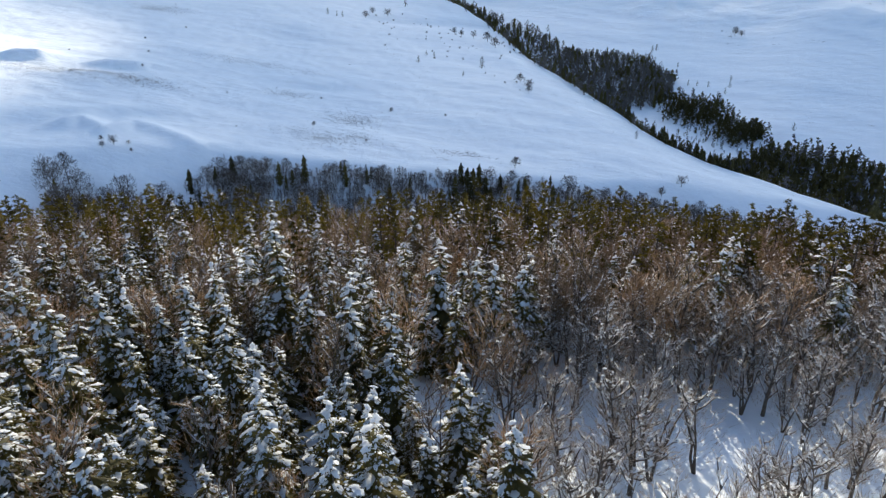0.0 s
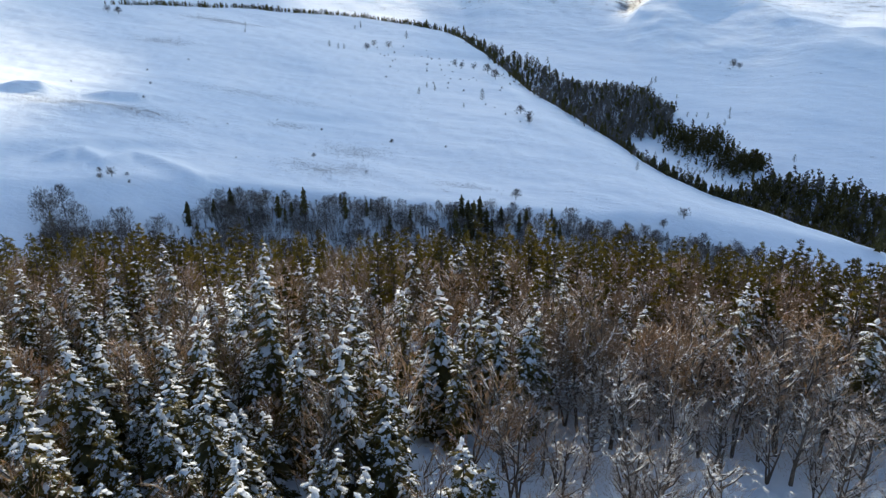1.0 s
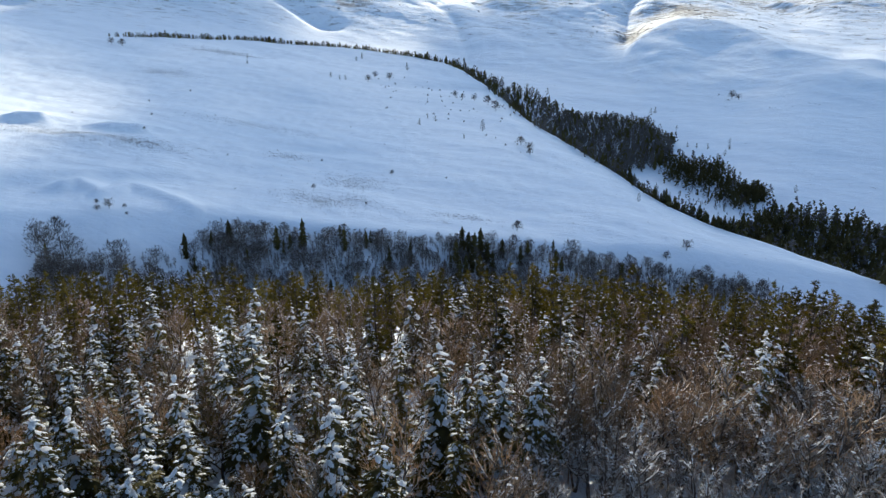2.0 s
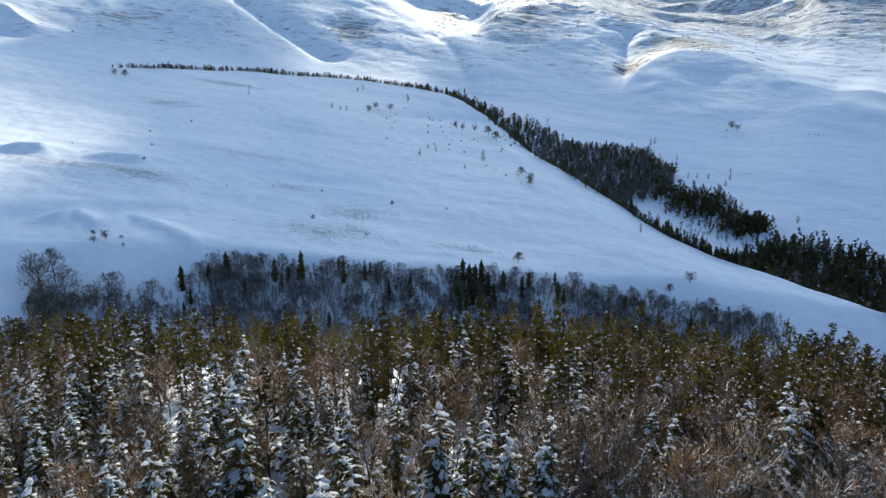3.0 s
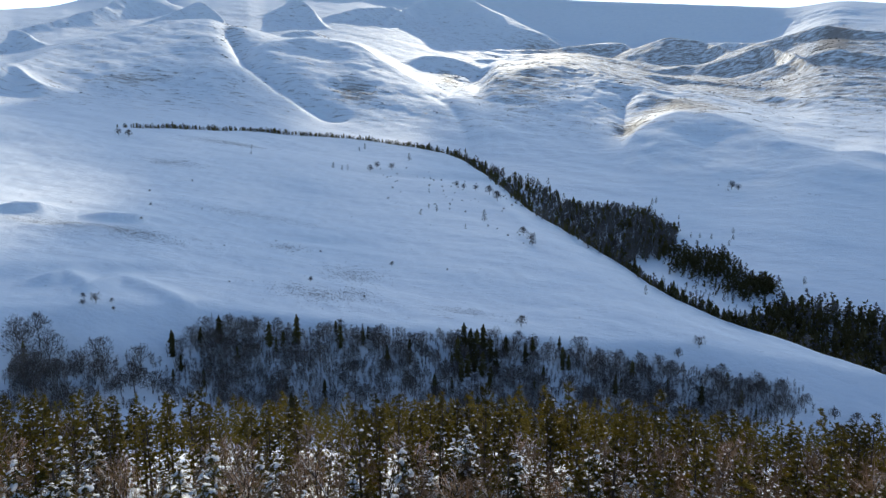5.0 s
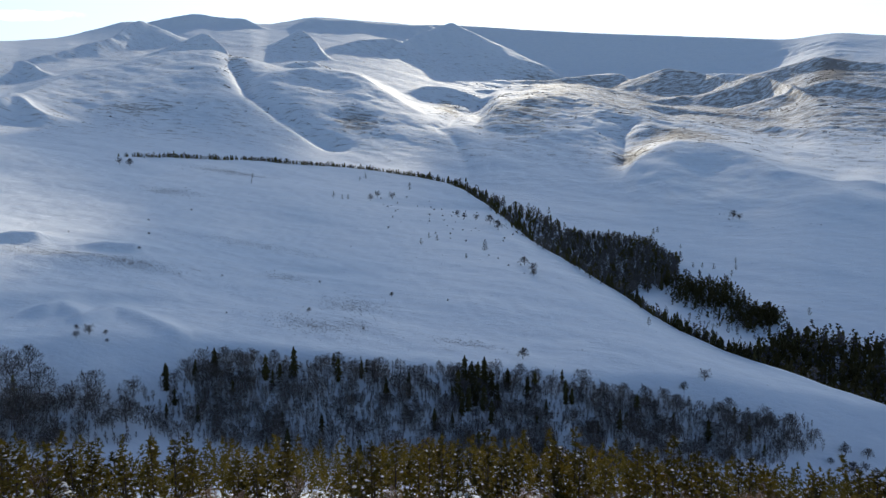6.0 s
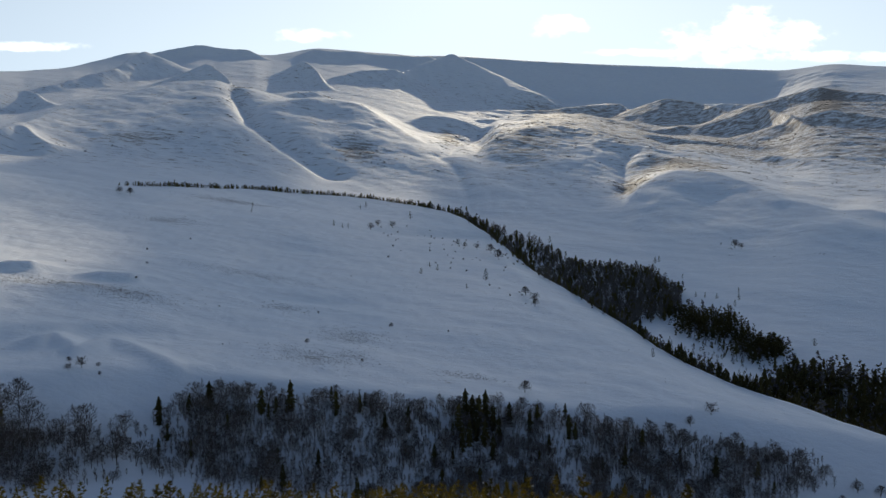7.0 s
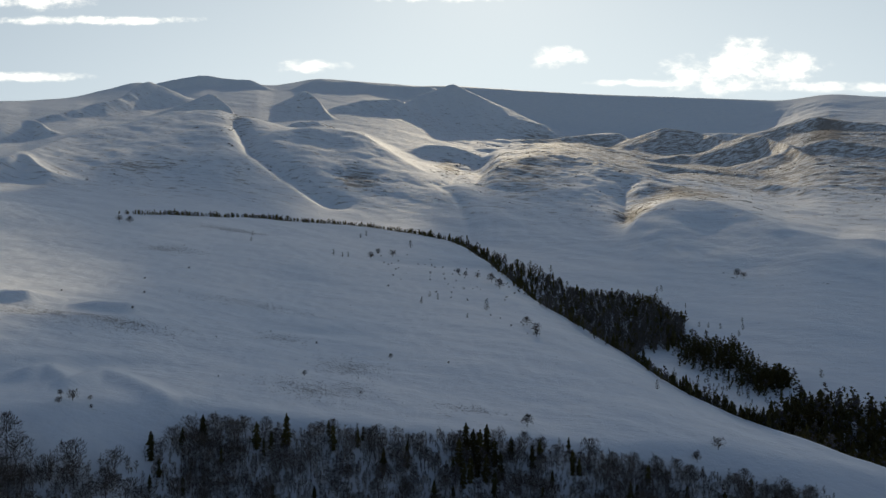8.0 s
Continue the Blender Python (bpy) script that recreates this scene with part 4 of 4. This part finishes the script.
# ---- trees and bushes that stand alone on the open slope
LONE = [(47, 723, 0.8), (-22, 723, 0.5), (-14, 758, 0.4), (-5, 749, 0.45), (25, 679, 0.35), (-146, 907, 0.5), (-134, 905, 0.4), (-127, 910, 0.45),
        (-50, 1050, 0.8), (-130, 1139, 0.6), (-137, 1118, 0.5), (-276, 978, 0.45), (-261, 922, 0.35), (170, 552, 0.45),
        (321, 848, 0.45), (332, 846, 0.45), (346, 844, 0.5), (374, 844, 0.55), (359, 822, 0.5), (384, 867, 0.45), (318, 996, 0.7), (327, 1005, 0.6), (333, 925, 0.4), (386, 699, 0.6), (347, 814, 0.45)]
plant(lone_spruces, LONE, "small dark conifer alone on the open snow slope", "tree", "lone conifers of the slope", rnd)
LONE_BUSHES = [(83, 672, 2.6), (88, 651, 2.4), (87, 637, 2.0), (53, 444, 2.2), (-99, 930, 2.6), (-92, 958, 2.2), (-71, 964, 2.6), (157, 439, 1.6), (175, 451, 1.9),
               (21, 875, 2.0), (30, 868, 2.0), (45, 864, 1.9), (62, 848, 3.4), (70, 824, 3.4), (-444, 956, 3), (-458, 956, 2.4), (472, 1074, 3.4), (481, 1070, 2.4),
               (251, 411, 2.6), (268, 424, 2), (254, 424, 2), (183, 425, 1.6), (191, 420, 1.5), (164, 422, 1.3), (-197, 388, 1.4), (-202, 384, 1.0), (-93, 479, 1.0), (-40, 542, 1.1), (200, 428, 1.2), (206, 432, 0.9), (212, 430, 1.3), (218, 424, 1.0), (176, 432, 1.0), (150, 428, 1.2), (240, 416, 1.2), (262, 416, 1.5), (-190, 392, 0.8), (-206, 392, 0.9), (-186, 386, 0.6)]
plant(shrubs, LONE_BUSHES, "bare dark bush alone on the open snow slope", "bush", "lone bushes of the slope", rnd)
small_spots = scatter(rnd, 70, 9, lambda x, y: abs(y - (870 - 1.3 * x)) < 130 and -90 < x < 90 or rnd.random() < 0.06, (-330, 450, 150, 1000))
plant(shrubs, [(x, y, rnd.uniform(0.3, 0.75)) for x, y in small_spots], "low bare shrub on the open snow slope", "bush", "low shrubs of the slope", rnd)

# ---- the woods in the side valley
def edge_at(deg):
    return float(soft_interp(deg, EDGE_DEG, EDGE_R, 1.5))


def from_polar(deg, r):
    return r * math.sin(radians(deg)), 40 + r * math.cos(radians(deg))


def valley_wood():
    """The woods of the side valley that are too far off to count."""
    rnd = random.Random(5)
    dark, bare = Shape(), Shape()
    # bearings, how many, nearest and farthest range, height, shares of spruces and of round pines
    zones = [(-26, -4, 560, lambda d, e: (e - 2, e + 14), 8.0, 0.35, 0.45), (-4, 0.5, 200, lambda d, e: (e - 6, e + 26), 10.0, 0.4, 0.35),
             (0.5, 9, 900, lambda d, e: (e - 4, np.interp(d, (0.5, 1.0, 1.9, 2.6, 3.4, 6, 9), (1180, 1260, 1275, 1215, 1175, 1095, 1050))), 12.0, 0.25, 0.4),
             (9, 20.2, 1900, lambda d, e: (max(e + 6, np.interp(d, (14, 17, 20), (620, 735, 790))), np.interp(d, (9, 11, 13, 18, 19, 20.2), (1050, 972, 948, 940, 925, 880))), 12.5, 0.14, 0.18),
             (11, 18.3, 200, lambda d, e: (945, 975), 10.0, 0.1, 0.85), (4, 14, 150, lambda d, e: (e + 2, e + 50), 11.0, 0.6, 0.2), (12, 19, 230, lambda d, e: (e + 4, np.interp(d, (12, 15, 19), (760, 720, 640))), 10.0, 0.2, 0.1),
             (20.4, 28, 640, lambda d, e: (np.interp(d, (20.4, 22, 24, 26, 28), (735, 735, 712, 690, 716)), np.interp(d, (20.4, 21.5, 24, 26, 28), (800, 815, 812, 765, 740))), 12.0, 0.05, 0.88),
             (21, 27, 90, lambda d, e: (630, 715), 7.0, 0.1, 0.6), (14.5, 27, 340, lambda d, e: (e + 2, e + 28), 10.0, 0.7, 0.2),
             (26.5, 38, 980, lambda d, e: (e + 20, np.interp(d, (26.5, 28, 30, 33, 38), (600, 668, 705, 715, 720))), 14.0, 0.4, 0.4)]
    spots = []
    for d0, d1, count, span, size, tall, round_top in zones:
        for k in range(count):
            d = rnd.uniform(d0, d1)
            a, b = span(d, edge_at(d))
            x, y = from_polar(d + rnd.gauss(0, 0.35), rnd.uniform(a, b) + rnd.gauss(0, 0.12 * min(b - a, 90)) + 12 * float(grain(d * 9, 0, 10, 2, 51)) * (b - a > 40))
            spots.append((x, y, size * rnd.uniform(0.5, 1.0) * (1 if rnd.random() < 0.85 else 1.35), round_top, tall))
    zs = height([q[0] for q in spots], [q[1] for q in spots])
    for (x, y, h, round_top, tall), z in zip(spots, zs):
        foot = Vector((x, y, float(z) - 0.3))
        pick = rnd.random()
        if pick < round_top:
            bushy(dark, foot, h, 0.30 * h, rnd, 10, 6, 0.05, 0.15)
        elif pick < round_top + tall:
            tiers(dark, foot, h * 1.1, h * rnd.uniform(0.21, 0.32), 7, 4, rnd, 0.06, False)
        else:
            bushy(bare, foot, h * 1.05, 0.30 * h, rnd, 11, 6, 0.12, 0.14)
            bare.spike(foot, Vector((0, 0, h)), 0.16)
    tagged(new("valley_conifers", dark.mesh("valley_conifers", FIR)), "dense dark conifers filling the side valley", "wood", kind="stuff")
    tagged(new("valley_bare_trees", bare.mesh("valley_bare_trees", GREY_TWIG)), "grey-brown bare trees among the conifers of the valley", "wood", kind="stuff")


valley_wood()
right_wood = [from_polar(d, r) for d, r in ((rnd.uniform(27, 37), rnd.uniform(556, 680)) for k in range(115))]
line_wood = [from_polar(d, edge_at(d) + rnd.uniform(2, 26)) for d in (rnd.uniform(14.5, 27) for k in range(160))]
plant(spruces + valley_pines, [(x, y, rnd.uniform(0.5, 1.1)) for x, y in right_wood] + [(x, y, rnd.uniform(0.4, 1.0)) for x, y in line_wood],
      "dark spruce in the shade of the side valley", "tree", "spruces of the side valley", rnd)

for t in models:
    remove(t)


# ---------------------------------------------------------------- an added cloud, out of view, that shades the slopes
def unseen_shade_cloud():
    """A flat, billowing cloud high up, added out of view; its shade is laid on the open slope."""
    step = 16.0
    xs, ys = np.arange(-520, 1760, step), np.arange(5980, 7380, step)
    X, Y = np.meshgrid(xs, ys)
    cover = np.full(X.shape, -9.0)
    # each lobe is placed and sized by the stretch of slope it shades
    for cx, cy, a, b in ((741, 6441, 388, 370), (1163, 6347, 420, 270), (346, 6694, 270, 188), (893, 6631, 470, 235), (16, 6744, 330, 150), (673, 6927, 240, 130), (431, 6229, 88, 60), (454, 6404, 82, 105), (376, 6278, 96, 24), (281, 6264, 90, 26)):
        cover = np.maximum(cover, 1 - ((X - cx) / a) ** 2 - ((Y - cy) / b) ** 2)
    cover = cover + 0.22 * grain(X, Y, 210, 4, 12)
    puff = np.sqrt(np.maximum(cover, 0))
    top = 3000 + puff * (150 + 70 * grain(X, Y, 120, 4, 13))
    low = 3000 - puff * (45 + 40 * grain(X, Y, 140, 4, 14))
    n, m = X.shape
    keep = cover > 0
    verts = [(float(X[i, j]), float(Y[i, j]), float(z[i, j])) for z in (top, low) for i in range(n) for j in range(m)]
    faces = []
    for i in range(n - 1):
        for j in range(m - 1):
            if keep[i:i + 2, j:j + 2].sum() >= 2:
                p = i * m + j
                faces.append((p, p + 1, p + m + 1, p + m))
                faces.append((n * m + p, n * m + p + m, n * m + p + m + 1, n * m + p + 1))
    me = mesh_from("cloud", verts, faces, SHADE_CLOUD)
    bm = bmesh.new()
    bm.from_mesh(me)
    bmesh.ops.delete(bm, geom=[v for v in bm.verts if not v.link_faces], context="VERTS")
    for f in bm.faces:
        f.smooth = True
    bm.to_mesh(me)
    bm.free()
    return tagged(new("cloud", me), "flat white cloud lit from behind, added out of view high over the mountains to shade the slopes", "cloud", kind="structure")


unseen_shade_cloud()


# ---------------------------------------------------------------- dry tufts and low scrub that stick out of the snow
def tufts():
    rnd = random.Random(77)
    shape = Shape()
    spots = []
    for gx, gy, ga, gb, gv in SCRUB:
        spots += [(gx + rnd.gauss(0, 0.75) * ga, gy + rnd.gauss(0, 0.75) * gb, rnd.uniform(0.25, 0.75)) for k in range(int(5.5 * ga * gb * gv))]
    for k in range(500):
        d, r = rnd.uniform(-34, 20), rnd.uniform(390, 900)
        spots.append((*from_polar(d, r), rnd.uniform(0.2, 0.6)))
    spots = [q for q in spots if math.hypot(q[0], q[1] - 40) < edge_at(math.degrees(math.atan2(q[0], q[1] - 40))) - 6]
    zs = height([q[0] for q in spots], [q[1] for q in spots])
    for (x, y, k), z in zip(spots, zs):
        for b in range(3):
            w = rnd.uniform(0, 6.283)
            d = Vector((math.cos(w) * 0.6, math.sin(w) * 0.6, rnd.uniform(0.5, 1.2))) * k
            shape.spike(Vector((x, y, float(z) - 0.05)), d, 0.14 * k)
    tagged(new("grass_tufts", shape.mesh("grass_tufts", GREY_TWIG)), "dry brown tufts and scrub sticking out of the snow", "grass", kind="stuff")


tufts()


def mountain_scrub():
    """Dark bushes and bare stones in the gullies and on the scoured slopes of the mountains."""
    rnd = random.Random(31)
    shape = Shape()
    beds = [(-17.6, 2250, 30, 299, 150), (-13, 1630, 108, 58, 60), (-7.5, 1620, 60, 78, 120), (0.6, 2070, 42, 299, 220), (4.5, 2250, 108, 156, 160), (7, 1840, 132, 260, 200),
            (16.3, 1520, 26, 104, 110), (20.5, 1630, 132, 117, 150), (25, 2320, 240, 143, 220), (30, 2910, 48, 325, 120), (-10, 2400, 132, 78, 90), (28, 1880, 240, 156, 130),
            (9, 2760, 300, 78, 110), (-25, 1630, 180, 78, 60), (24.5, 1130, 72, 52, 25)]
    spots = []
    for deg, r, across, along, count in beds:
        cx, cy = from_polar(deg, r)
        a = radians(deg)
        for k in range(count // 2):
            u, v = rnd.gauss(0, 0.75) * across, rnd.gauss(0, 0.6) * along
            x, y = cx + u * math.cos(a) + v * math.sin(a), cy - u * math.sin(a) + v * math.cos(a)
            big = rnd.uniform(1.0, 2.6) * r / 2000
            for j in range(rnd.choice((1, 3, 5, 8))):
                w = rnd.gauss(0, 9) * r / 2000
                spots.append((x + 0.9 * w + rnd.gauss(0, 2), y - 0.44 * w + rnd.gauss(0, 3), big * rnd.uniform(0.5, 1.2)))
    zs = height([q[0] for q in spots], [q[1] for q in spots])
    for (x, y, size), z in zip(spots, zs):
        foot = Vector((x, y, float(z) - 0.4))
        for b in range(4):
            w = rnd.uniform(0, 6.283)
            shape.spike(foot + Vector((rnd.uniform(-1, 1), rnd.uniform(-1, 1), 0)) * size, Vector((math.cos(w), math.sin(w), rnd.uniform(0.4, 1.1))) * size, 0.45 * size)
    tagged(new("mountain_scrub", shape.mesh("mountain_scrub", GREY_TWIG)), "dark low scrub and stones on the mountain slopes", "scrub", kind="stuff")


mountain_scrub()
